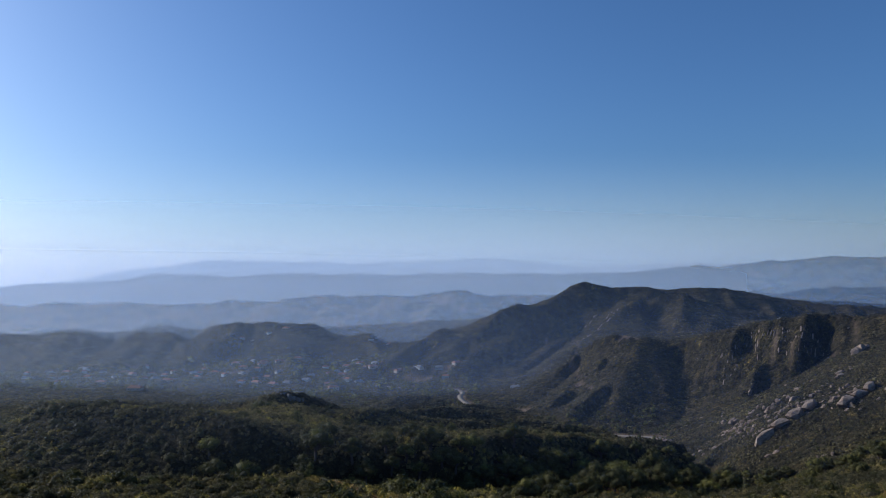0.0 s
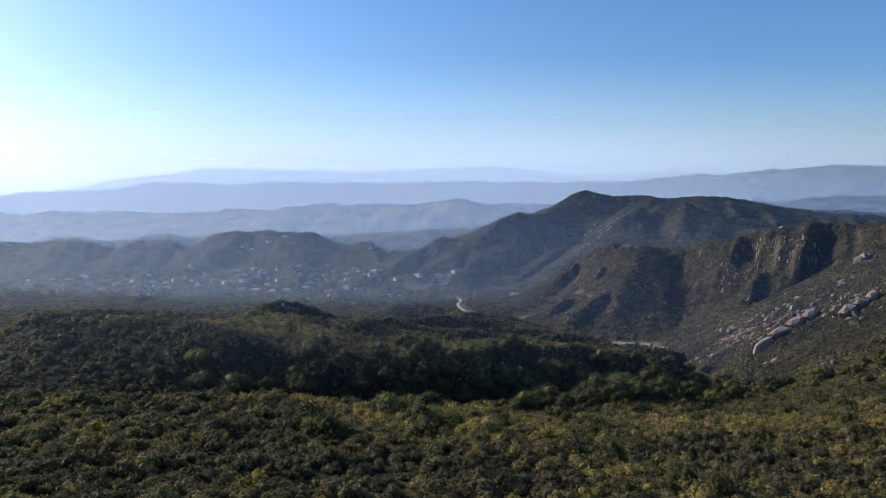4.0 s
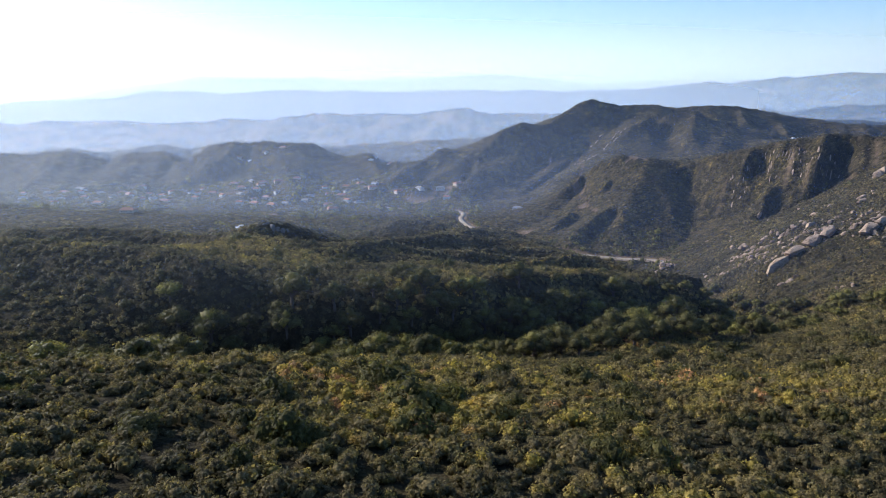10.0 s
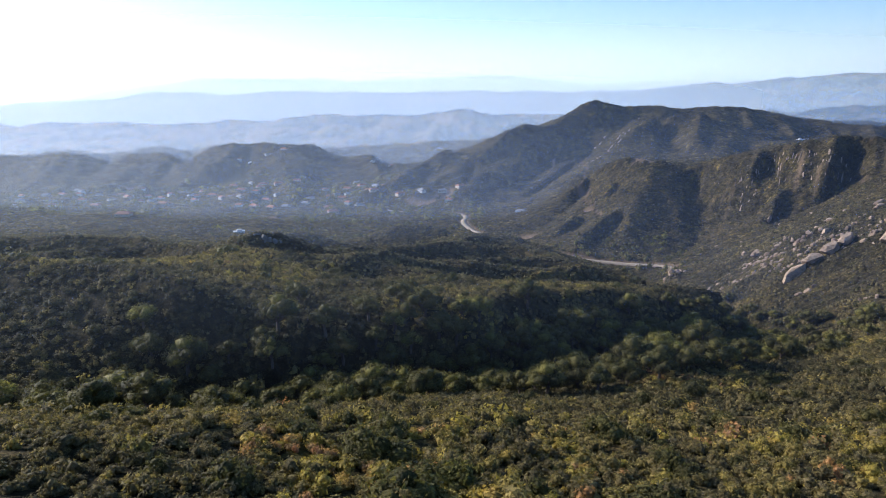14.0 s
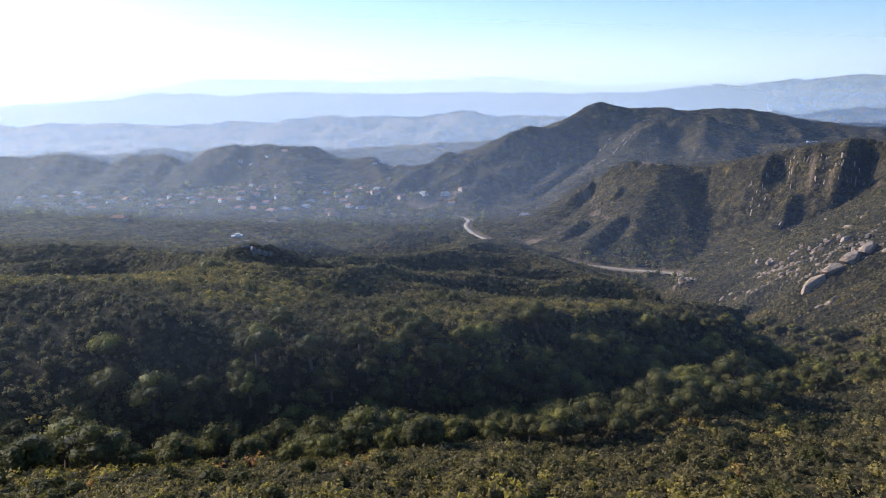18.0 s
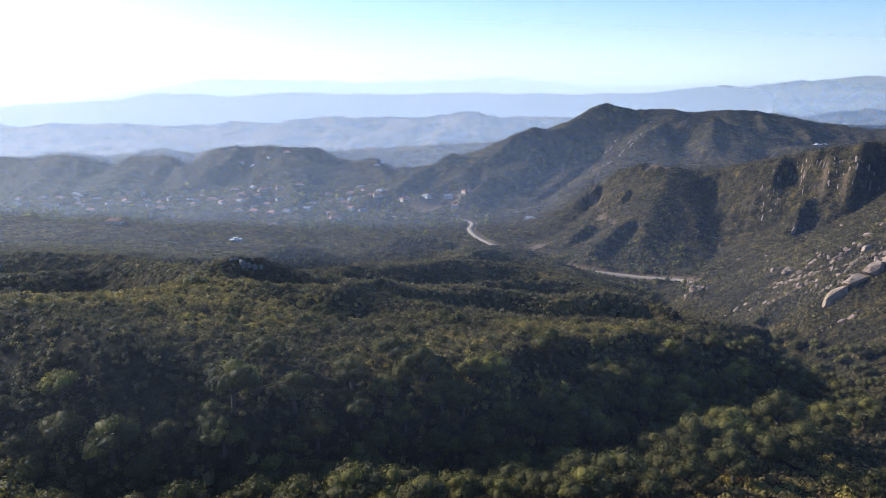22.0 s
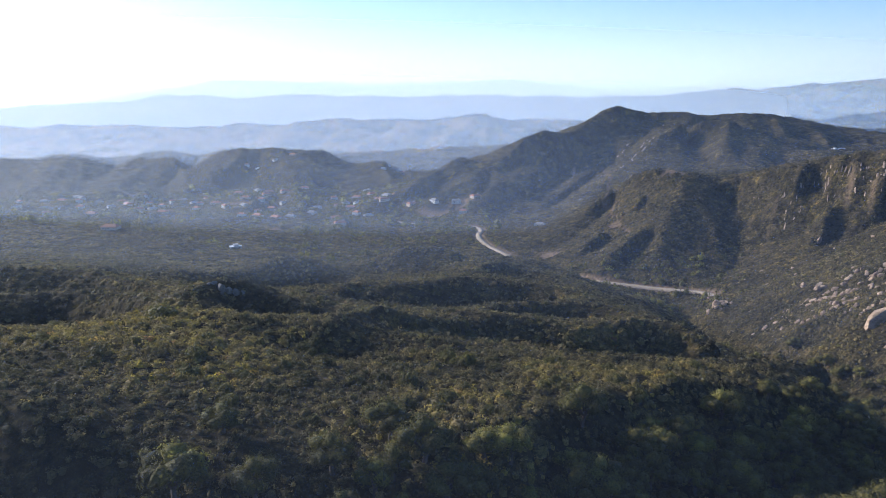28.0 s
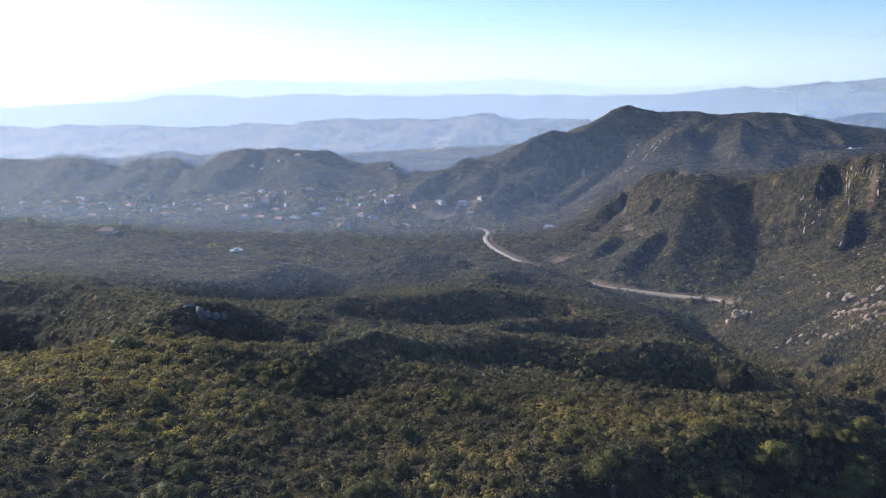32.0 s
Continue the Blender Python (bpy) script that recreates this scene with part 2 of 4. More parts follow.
line((-386, 600, 120), (-316, 610, 120), (-260, 615, 120), (-208, 630, 113), (-171, 640, 108))
line((-60, 770, 84), (-150, 760, 82), (-260, 790, 84))
line((60, 345, 138), (135, 420, 117))
# valley floor with the road and creek
line((-42, 1260, 35), (21, 1230, 35), (33, 1180, 37), (28, 1110, 40), (43, 1030, 44), (54, 990, 46), (90, 920, 47), (138, 850, 49), (179, 828, 50), (222, 803, 52), (232, 770, 56))
line((-420, 1000, 62), (-260, 922, 61), (-169, 800, 74), (-110, 820, 64), (-40, 860, 58), (60, 830, 52))
line((-520, 1200, 30), (-300, 1150, 36), (-100, 1150, 34), (0, 1120, 38))
line((-620, 1500, 20), (-450, 1380, 22), (-126, 1358, 25), (30, 1275, 42))
line((-1100, 1620, 6), (-728, 1560, 15), (-500, 1480, 18))
line((-900, 1250, 30), (-640, 1050, 62), (-560, 900, 84))
line((-200, 1600, 30), (-80, 1800, 34), (20, 2000, 40), (160, 2200, 52))
# rocky slope to the right
line((212, 549, 104), (236, 512, 124), (290, 501, 148), (330, 440, 165), (420, 380, 190), (600, 320, 225))
line((209, 424, 123), (255, 400, 142), (330, 330, 172))
line((200, 320, 160), (280, 260, 186), (420, 220, 210))
line((266, 656, 103), (272, 580, 134), (310, 590, 142), (350, 600, 156), (420, 560, 188), (600, 500, 232))
line((300, 700, 108), (350, 700, 128), (420, 728, 155), (560, 700, 205))
line((260, 740, 72), (340, 780, 100), (400, 810, 116), (470, 830, 140), (620, 800, 190))
# cliff ridge and the shaded bowl
line((341, 1066, 132), (352, 1060, 134), (377, 1050, 142), (410, 1035, 153), (440, 1015, 162), (479, 987, 176), (523, 960, 182), (555, 930, 179), (611, 880, 193), (696, 830, 212))
line((415, 985, 126), (450, 930, 146), (456, 900, 160))
line((400, 904, 128), (380, 860, 102), (330, 830, 82))
line((350, 1030, 112), (336, 965, 86), (304, 885, 62), (264, 832, 53))
# spur in front of the high mountain
line((419, 1000, 159), (391, 965, 130), (361, 930, 90))
line((453, 985, 169), (425, 955, 136), (397, 920, 106), (376, 895, 89))
line((495, 962, 178), (463, 932, 151), (434, 902, 125), (400, 868, 99), (369, 845, 86))
line((518, 945, 150), (476, 900, 126), (427, 850, 99), (381, 815, 87))
line((341, 1066, 133), (311, 1070, 138), (284, 1083, 144), (288, 1050, 130), (269, 1000, 110), (247, 975, 102), (229, 925, 84), (211, 880, 66), (215, 850, 57))
line((284, 1083, 144), (263, 1095, 141), (240, 1115, 130), (216, 1130, 112), (189, 1115, 89), (161, 1085, 69), (124, 1040, 54), (98, 1010, 44))
line((248, 1060, 112), (207, 1010, 90), (171, 970, 75), (137, 930, 62), (128, 915, 58))
line((241, 970, 93), (204, 930, 83), (169, 890, 70), (151, 860, 61))
line((248, 1161, 98), (205, 1107, 78), (163, 1048, 60), (126, 1001, 50))
line((243, 1049, 86), (201, 1009, 70), (152, 934, 56))
line((226, 950, 72), (191, 899, 62), (180, 877, 55))
# high mountain
line((380, 1856, 211), (414, 1860, 202), (463, 1880, 194), (509, 1890, 198), (602, 1930, 188), (710, 1980, 192), (787, 2020, 192), (908, 2080, 176), (1015, 2130, 157), (1098, 2160, 146), (1221, 2200, 146), (1357, 2230, 136), (1728, 2300, 119))
line((370, 1856, 213), (340, 1840, 204), (308, 1810, 187), (275, 1770, 173), (249, 1720, 159), (232, 1690, 155), (196, 1660, 161), (170, 1645, 164), (145, 1635, 157), (108, 1620, 140), (71, 1610, 123), (41, 1600, 108), (23, 1590, 99), (5, 1575, 114), (-13, 1560, 111), (-36, 1540, 96), (-74, 1500, 85), (-112, 1475, 63), (-154, 1450, 47), (-180, 1435, 38))
line((389, 1800, 187), (329, 1770, 162), (251, 1690, 137), (175, 1570, 106), (125, 1460, 79), (98, 1380, 62))
line((161, 1600, 115), (105, 1560, 91), (55, 1490, 66), (42, 1400, 50))
line((138, 1625, 149), (79, 1530, 102), (43, 1440, 73), (0, 1370, 55), (-10, 1340, 48))
line((110, 1400, 78), (76, 1415, 89), (51, 1380, 75), (35, 1335, 55))
line((80, 1345, 59), (107, 1360, 58))
line((489, 1830, 175), (417, 1750, 147), (345, 1650, 119), (272, 1550, 95), (212, 1455, 74), (165, 1375, 58), (118, 1310, 45), (76, 1260, 33))
line((307, 1715, 127), (253, 1650, 101), (193, 1560, 76), (136, 1455, 55), (104, 1390, 47), (69, 1310, 39))
line((442, 1860, 182), (380, 1790, 154), (319, 1710, 127), (270, 1640, 105))
line((447, 1720, 157), (487, 1730, 176), (531, 1730, 186), (598, 1720, 183), (642, 1700, 166), (699, 1680, 145), (770, 1670, 134))
line((447, 1720, 157), (389, 1610, 131), (340, 1500, 111), (275, 1420, 95), (210, 1340, 74), (161, 1265, 52), (120, 1190, 37))
line((331, 1640, 98), (264, 1531, 77), (204, 1432, 58), (149, 1328, 45))
line((691, 1900, 188), (688, 1780, 159), (742, 1720, 137))
line((466, 1650, 134), (407, 1480, 108))
line((562, 1650, 159), (483, 1480, 119))
line((33, 1480, 90), (-11, 1430, 74), (-42, 1390, 63), (-61, 1350, 53))
line((-48, 1561, 90), (-32, 1503, 70), (-38, 1414, 52))
line((-73, 1480, 80), (-108, 1430, 62), (-159, 1400, 50))
line((-99, 1614, 55), (-133, 1460, 36))
line((223, 1250, 80), (168, 1190, 62), (118, 1130, 44), (73, 1080, 44))
line((-40, 1500, 62), (-60, 1420, 36))
line((350, 1400, 100), (330, 1250, 96), (320, 1160, 112))
line((508, 1750, 130), (489, 1500, 103), (450, 1250, 108), (410, 1120, 122))
line((673, 1600, 128), (817, 1700, 123), (931, 1750, 128))
line((700, 1400, 105), (760, 1150, 140))
line((1500, 1900, 60), (1300, 1500, 90), (1000, 1150, 160))
line((-1854, 2170, 37), (-1499, 2150, 42), (-1317, 2130, 51), (-1215, 2126, 50), (-1164, 2126, 62), (-1122, 2126, 69), (-1044, 2115, 57), (-943, 2110, 58), (-891, 2125, 71), (-847, 2140, 80), (-799, 2120, 72), (-735, 2100, 64), (-664, 2060, 84), (-617, 2040, 93), (-572, 2020, 93), (-505, 2000, 93), (-455, 1980, 91), (-368, 2000, 89), (-347, 2050, 71), (-298, 2150, 63), (-244, 2250, 46), (-179, 2300, 50), (-76, 2400, 59), (188, 2500, 75))
line((-1123, 2126, 61), (-1068, 1950, 34), (-1028, 1800, 16))
line((-848, 2140, 72), (-843, 1990, 46), (-830, 1860, 31), (-836, 1750, 14))
line((-848, 2140, 72), (-701, 1900, 41), (-626, 1770, 22))
line((-573, 2020, 86), (-598, 1900, 56), (-632, 1790, 31), (-645, 1680, 14))
line((-455, 1980, 80), (-432, 1850, 67), (-368, 1720, 49), (-286, 1560, 25))
line((-432, 1850, 67), (-458, 1710, 43), (-462, 1590, 21))
line((-740, 2110, 46), (-744, 1930, 20), (-727, 1780, 3))
line((-541, 2010, 53), (-555, 1850, 19), (-556, 1700, 2))
line((-984, 2120, 29), (-960, 1940, 10), (-937, 1810, -2))
line((-470, 1900, 38), (-469, 1720, 19))
line((-362, 1960, 51), (-284, 1760, 28), (-245, 1600, 12))
line((-658, 2040, 76), (-655, 1960, 50), (-679, 1880, 36))
line((-1213, 2120, 43), (-1146, 1950, 19), (-1145, 1850, 2))
line((-1268, 2100, 33), (-1208, 1950, 11))
line((-1700, 1800, 0), (-1100, 1800, 6), (-950, 1750, 6))
# second range of hills and the basins round it
line((-2600, 2600, -40), (-1500, 2550, -12), (-700, 2600, 10), (-200, 2750, 30), (500, 2900, 40), (1300, 2700, 60), (2200, 2700, 70))
line((-2389, 3050, -41), (-1920, 3080, -20), (-1709, 3150, 11), (-1481, 3200, 33), (-1375, 3250, 37), (-1188, 3300, 37), (-968, 3350, 44), (-820, 3400, 73), (-745, 3430, 111), (-654, 3450, 129), (-506, 3450, 110), (-370, 3450, 116), (-234, 3430, 108), (-125, 3400, 91), (8, 3450, 137), (89, 3450, 145), (196, 3430, 124), (306, 3450, 97))
line((306, 3450, 97), (474, 3500, 111), (620, 3550, 101), (884, 3600, 77), (1300, 3600, 70))
line((-671, 3450, 122), (-699, 3000, 71), (-692, 2700, 47))
line((-217, 3430, 113), (-263, 3050, 70), (-378, 2700, 44))
line((100, 3450, 142), (-5, 3050, 94), (-88, 2750, 63))
line((-456, 3440, 120), (-505, 2950, 64), (-535, 2700, 34))
line((-549, 3350, 70), (-586, 2950, 36))
line((-316, 3350, 75), (-370, 3050, 42))
line((-58, 3380, 85), (-152, 2950, 49))
line((-853, 3420, 76), (-883, 3150, 50))
line((179, 3440, 127), (183, 3050, 83), (147, 2800, 54))
line((-3200, 3700, 10), (-1900, 3750, 40), (-1000, 3800, 72), (0, 3850, 96), (900, 3900, 110), (1800, 3800, 120), (3000, 3800, 130))
# far ridge, right-hand range, last mountains
line((-3752, 4400, 142), (-2712, 4400, 166), (-2607, 4400, 176), (-2333, 4400, 159), (-2020, 4400, 182), (-1844, 4400, 223), (-1637, 4400, 236), (-1329, 4400, 223), (-1053, 4400, 229), (-788, 4450, 226), (-510, 4450, 233), (-233, 4450, 223), (44, 4450, 233), (322, 4450, 216), (599, 4450, 236), (876, 4450, 233), (1153, 4450, 226), (1428, 4450, 243), (1753, 4400, 246), (2300, 4350, 236))
line((-1637, 4400, 236), (-1500, 4150, 160), (-1420, 4000, 108))
line((-510, 4450, 233), (-450, 4200, 165), (-420, 4020, 120))
line((599, 4450, 236), (560, 4200, 168), (520, 4020, 126))
line((1436, 4690, 250), (1683, 4680, 261), (1924, 4650, 275), (2184, 4620, 309), (2361, 4610, 323), (2538, 4600, 326), (2643, 4600, 340), (2778, 4600, 337), (3420, 4600, 364), (4300, 4600, 350))
line((-4188, 4900, 104), (-3026, 4900, 131), (-2052, 4900, 262), (-1857, 4900, 303), (-1665, 4900, 314), (-1399, 4900, 310), (-1094, 4900, 299), (-808, 4900, 314), (-675, 4900, 291), (-332, 4900, 310), (-104, 4900, 325), (125, 4900, 314), (219, 4900, 332), (391, 4900, 321), (619, 4900, 302), (886, 4900, 284), (1115, 4900, 273), (1495, 4900, 288), (1797, 4900, 306), (2064, 4900, 299))
line((-4000, 4650, 60), (-2500, 4650, 90), (0, 4680, 150), (1200, 4680, 160))

def hashed(i, j, k):
    h = (i * 374761393 + j * 668265263 + k * 2147483647) & 0xFFFFFFFF
    h = ((h ^ (h >> 13)) * 1274126177) & 0xFFFFFFFF
    return ((h ^ (h >> 16)) & 0xFFFFFF) / float(0xFFFFFF)


def vnoise(x, y, k=0):
    """Smooth value noise, 0 to 1, one unit to a cell."""
    i, j = np.floor(x).astype(np.int64), np.floor(y).astype(np.int64)
    u, v = x - i, y - j
    u, v = u * u * u * (u * (u * 6 - 15) + 10), v * v * v * (v * (v * 6 - 15) + 10)
    a, b = hashed(i, j, k), hashed(i + 1, j, k)
    c, d = hashed(i, j + 1, k), hashed(i + 1, j + 1, k)
    return (a * (1 - u) + b * u) * (1 - v) + (c * (1 - u) + d * u) * v


def ridged(x, y, k=0, octaves=4):
    """Crests and gullies, about -1 to 1."""
    s, amp = 0.0, 1.0
    for o in range(octaves):
        s = s + amp * (1 - 4 * np.abs(vnoise(x, y, k + o) - 0.5))
        x, y, amp = x * 2.07 + 3.1, y * 2.07 - 1.7, amp * 0.5
    return s / 1.9


def base_land(x, y):
    """Heights laid smoothly between the lines."""
    top, below = np.zeros_like(x), np.zeros_like(x)
    for p in LINES:
        best, z = np.full_like(x, 1e12), np.zeros_like(x)
        for a, b in zip(p[:-1], p[1:]):
            dx, dy = b[0] - a[0], b[1] - a[1]
            t = np.clip(((x - a[0]) * dx + (y - a[1]) * dy) / (dx * dx + dy * dy), 0, 1)
            d2 = (x - a[0] - t * dx) ** 2 + (y - a[1] - t * dy) ** 2
            closer = d2 < best
            best = np.where(closer, d2, best)
            z = np.where(closer, a[2] + t * (b[2] - a[2]), z)
        w = 1.0 / (best + (1.5 + 0.010 * np.maximum(y, 0)) ** 2) ** 1.75
        top += w * z
        below += w
    return top / below, 1.0 / below ** (1 / 3.5)


def half_width(y):
    return 60 + 0.72 * np.maximum(y, 0)


# the smooth land, worked out once on a coarse net: rows ahead, columns across the view and wider
NET_Y = np.concatenate([np.linspace(-170, 40, 12)[:-1], np.linspace(40, 340, 120)[:-1], np.geomspace(340, 5000, 400)])
NET_U = np.concatenate([np.linspace(-3.2, -1.1, 12), np.linspace(-1.05, 1.05, 360), np.linspace(1.1, 3.2, 12)])
nx_, ny_ = NET_U[None, :] * half_width(NET_Y)[:, None], np.repeat(NET_Y[:, None], len(NET_U), 1)
NET_Z, NET_D = (q.reshape(nx_.shape) for q in base_land(nx_.ravel(), ny_.ravel()))


def drawn_taut(z0, rounds=420):
    """Stretches the land straight between crests and valley bottoms, so that crests stay crisp and slopes run even."""
    total, many = np.zeros_like(z0), np.zeros_like(z0)
    for p in LINES:
        for a, b in zip(p[:-1], p[1:]):
            n = max(2, int(np.hypot(*(b - a)[:2]) / (1.2 + 0.002 * max(a[1], 0))))
            q = a + (b - a) * np.linspace(0, 1, n)[:, None]
            i = np.rint(np.interp(q[:, 1], NET_Y, np.arange(len(NET_Y)))).astype(int)
            j = np.rint(np.interp(q[:, 0] / half_width(q[:, 1]), NET_U, np.arange(len(NET_U)))).astype(int)
            np.add.at(total, (i, j), q[:, 2])
            np.add.at(many, (i, j), 1)
    held = many > 0
    z = np.where(held, total / np.maximum(many, 1), z0)
    hw = half_width(NET_Y)[:, None]
    du, dv = np.diff(NET_U)[None, :] * hw, np.diff(NET_Y)[:, None]
    cl, cr = 1 / (du[:, :-1] * (du[:, :-1] + du[:, 1:])), 1 / (du[:, 1:] * (du[:, :-1] + du[:, 1:]))
    cd, cu = 1 / (dv[:-1] * (dv[:-1] + dv[1:])), 1 / (dv[1:] * (dv[:-1] + dv[1:]))
    cl, cr = cl[1:-1], cr[1:-1]
    whole = cl + cr + cd + cu
    odd = (np.add.outer(np.arange(z.shape[0]), np.arange(z.shape[1])) % 2)[1:-1, 1:-1].astype(bool)
    free = ~held[1:-1, 1:-1]
    for k in range(rounds):
        for turn in (free & odd, free & ~odd):
            inner = z[1:-1, 1:-1]
            want = (cl * z[1:-1, :-2] + cr * z[1:-1, 2:] + cd * z[:-2, 1:-1] + cu * z[2:, 1:-1]) / whole
            inner += np.where(turn, 1.75 * (want - inner), 0)
    worn = z.copy()
    worn[1:-1] = (z[:-2] + 2 * z[1:-1] + z[2:]) / 4
    worn[:, 1:-1] = (worn[:, :-2] + 2 * worn[:, 1:-1] + worn[:, 2:]) / 4
    return np.where(held, 0.4 * worn + 0.6 * z, worn)


NET_Z = drawn_taut(NET_Z)


def from_net(x, y, net):
    i = np.interp(y, NET_Y, np.arange(len(NET_Y)))
    j = np.interp(x / half_width(y), NET_U, np.arange(len(NET_U)))
    i0, j0 = np.minimum(i.astype(int), len(NET_Y) - 2), np.minimum(j.astype(int), len(NET_U) - 2)
    u, v = i - i0, j - j0
    return (net[i0, j0] * (1 - u) + net[i0 + 1, j0] * u) * (1 - v) + (net[i0, j0 + 1] * (1 - u) + net[i0 + 1, j0 + 1] * u) * v


def cliff_ribs(x, y):
    """How much a place lies on the cliff face, and the height of its rock ribs."""
    face = np.clip(1.35 - np.abs(x - 455) / 115, 0, 1) * np.clip(1.3 - np.abs(y - 922 + 0.25 * (x - 450)) / 100, 0, 1)
    return face, ridged((0.86 * x - 0.50 * y) / 24, y / 160, 90, 2) - 0.3


def land(x, y):
    """The ground's height at arrays of places: the smooth land with gullies and small unevenness."""
    x, y = np.asarray(x, float).ravel(), np.asarray(y, float).ravel()
    z, near = from_net(x, y, NET_Z), from_net(x, y, NET_D)
    mid, far = np.clip((y - 300) / 500, 0, 1), np.clip((y - 950) / 400, 0, 1)
    soft = np.minimum(near, 22 + 0.035 * np.maximum(y, 0))
    size = 28 + 0.040 * np.maximum(y, 0)
    z += soft * (0.03 + 0.08 * mid + 0.08 * far - 0.18 * np.clip((y - 1900) / 500, 0, 1)) * (ridged(x / size, y / size, 7) - 0.3)
    # low rolls across the canyon ridges
    roll = np.clip((y - 225) / 80, 0, 1) * np.clip((760 - y) / 120, 0, 1) * np.clip(near / 14, 0, 1)
    z += 1.5 * roll * (ridged((x + 0.35 * y) / 85, (y - 0.30 * x) / 42, 83, 2) - 0.2)
    # ribs and ravines down the high mountain
    slope = np.clip((y - 1120) / 200, 0, 1) * np.clip((1950 - y) / 120, 0, 1) * np.clip((x + 150) / 150, 0, 1)
    z += slope * soft * 0.20 * (ridged((0.94 * x - 0.34 * y) / 72, (0.34 * x + 0.94 * y) / 330, 97, 3) - 0.35)
    hills = np.clip((y - 1380) / 120, 0, 1) * np.clip((2150 - y) / 120, 0, 1) * np.clip((-60 - x) / 120, 0, 1)
    z += hills * soft * 0.26 * (ridged((x + 0.25 * y) / 115, (y - 0.25 * x) / 420, 78, 3) - 0.35)
    z += np.clip((y - 2300) / 500, 0, 1) * (24 * (ridged(x / 230, y / 480, 71, 3) - 0.35) + 10 * (ridged(x / 75, y / 190, 75, 2) - 0.3) * np.clip((4300 - y) / 300, 0, 1))
    face, rib = cliff_ribs(x, y)
    z += 6 * face * rib
    # the canopy stands over the ground, so the ground lies a little under the lines
    z -= 0.6 * np.interp(y, [100, 340, 700, 1200, 2000], [1.2, 1.5, 2.2, 3.6, 7.0])
    return z + 0.5 * (vnoise(x / 11, y / 11, 3) - 0.5) * (1 + 2 * mid)


def clumps(x, y, cell, k):
    """Rounded bush tops packed side by side: height 0 to 1 and a number of its own for each bush."""
    i, j = np.floor(x / cell), np.floor(y / cell)
    best, own = np.full_like(x, 9.0), np.zeros_like(x)
    for di in (-1, 0, 1):
        for dj in (-1, 0, 1):
            a, b = (i + di).astype(np.int64), (j + dj).astype(np.int64)
            d = np.hypot(x / cell - a - 0.1 - 0.8 * hashed(a, b, k), y / cell - b - 0.1 - 0.8 * hashed(a, b, k + 1)) / (0.62 + 0.5 * hashed(a, b, k + 2))
            closer = d < best
            best, own = np.where(closer, d, best), np.where(closer, hashed(a, b, k + 3), own)
    return np.clip(1 - best * best, 0, 1) * (0.35 + 0.65 * own), own


def plant_tint(x, y, own):
    """Which plants grow where: yellow-green and rusty on the near slope, greyer on the ridges beyond, with the canyon
    ridge's shade put into the tint.
    """
    patch = 0.55 * vnoise(x / 30, y / 30, 31) + 0.45 * vnoise(x / 11, y / 11, 32)
    # the dip from 185 on also darkens the shaded face of the canyon ridge
    zone = np.interp(y, [60, 110, 150, 185, 300, 360, 800], [0.0, 0.03, 0.08, -0.10, -0.06, -0.03, -0.06])
    rust = np.interp(y, [170, 215], [0.30, 0.08]) * np.clip((vnoise(x / 17, y / 17, 33) - 0.62) / 0.15, 0, 1)
    return np.clip(zone - 0.06 + 0.72 * patch + 0.42 * (own - 0.5) + rust * (own > 0.4) + 0.12 * (own > 0.95), 0, 1)


def canopy(x, y):
    """Height of the far scrub over the ground, and its tint."""
    h, tint = np.zeros_like(x), np.zeros_like(x)
    for y0, y1, cell in ((-500, 340, 4.5), (340, 620, 3.8), (620, 1000, 4.6), (1000, 1700, 6.5), (1700, 9000, 12.0)):
        m = (y >= y0) & (y < y1)
        if m.any():
            a, own = clumps(x[m], y[m], cell, 51)
            b, big = clumps(x[m] + 31, y[m] - 17, cell * 2.4, 61)
            h[m] = np.interp(y[m], [300, 360, 1000, 2000], [0.30, 0.80, 1.0, 0.9]) * cell * (0.55 * a + 0.35 * b)
            bush = plant_tint(x[m], y[m], own) * 0.72
            dry = 0.62 + 0.3 * vnoise(x[m] / 23, y[m] / 23, 35)
            open_ = np.clip((0.30 - a) / 0.12, 0, 1) * np.clip((vnoise(x[m] / 40, y[m] / 40, 36) - 0.30) / 0.25, 0, 1) * np.clip((y[m] - 330) / 60, 0, 1)
            dry = dry + 0.30 * np.clip((y[m] - 2100) / 600, 0, 1)
            tint[m] = bush * (1 - open_) + dry * open_
            grass = np.clip((0.6 * vnoise(x[m] / 120, y[m] / 120, 37) + 0.4 * vnoise(x[m] / 40, y[m] / 40, 38) - 0.42) * 5, 0, 1) * np.clip((y[m] - 2200) / 500, 0, 1)
            tint[m] += (0.93 - tint[m]) * grass
    return h, np.clip(tint, 0, 1)


def height(x, y):
    return float(land([x], [y])[0])


def mesh_object(name, verts, faces, material, smooth=False):
    me = bpy.data.meshes.new(name)
    verts, faces = np.asarray(verts, np.float32), np.asarray(faces, np.int32)
    me.vertices.add(len(verts))
    me.vertices.foreach_set("co", verts.ravel())
    k = faces.shape[1]
    me.loops.add(faces.size)
    me.loops.foreach_set("vertex_index", faces.ravel())
    me.polygons.add(len(faces))
    me.polygons.foreach_set("loop_start", np.arange(0, faces.size, k, dtype=np.int32))
    me.polygons.foreach_set("use_smooth", np.full(len(faces), smooth))
    me.update(calc_edges=True)
    me.materials.append(material)
    return me


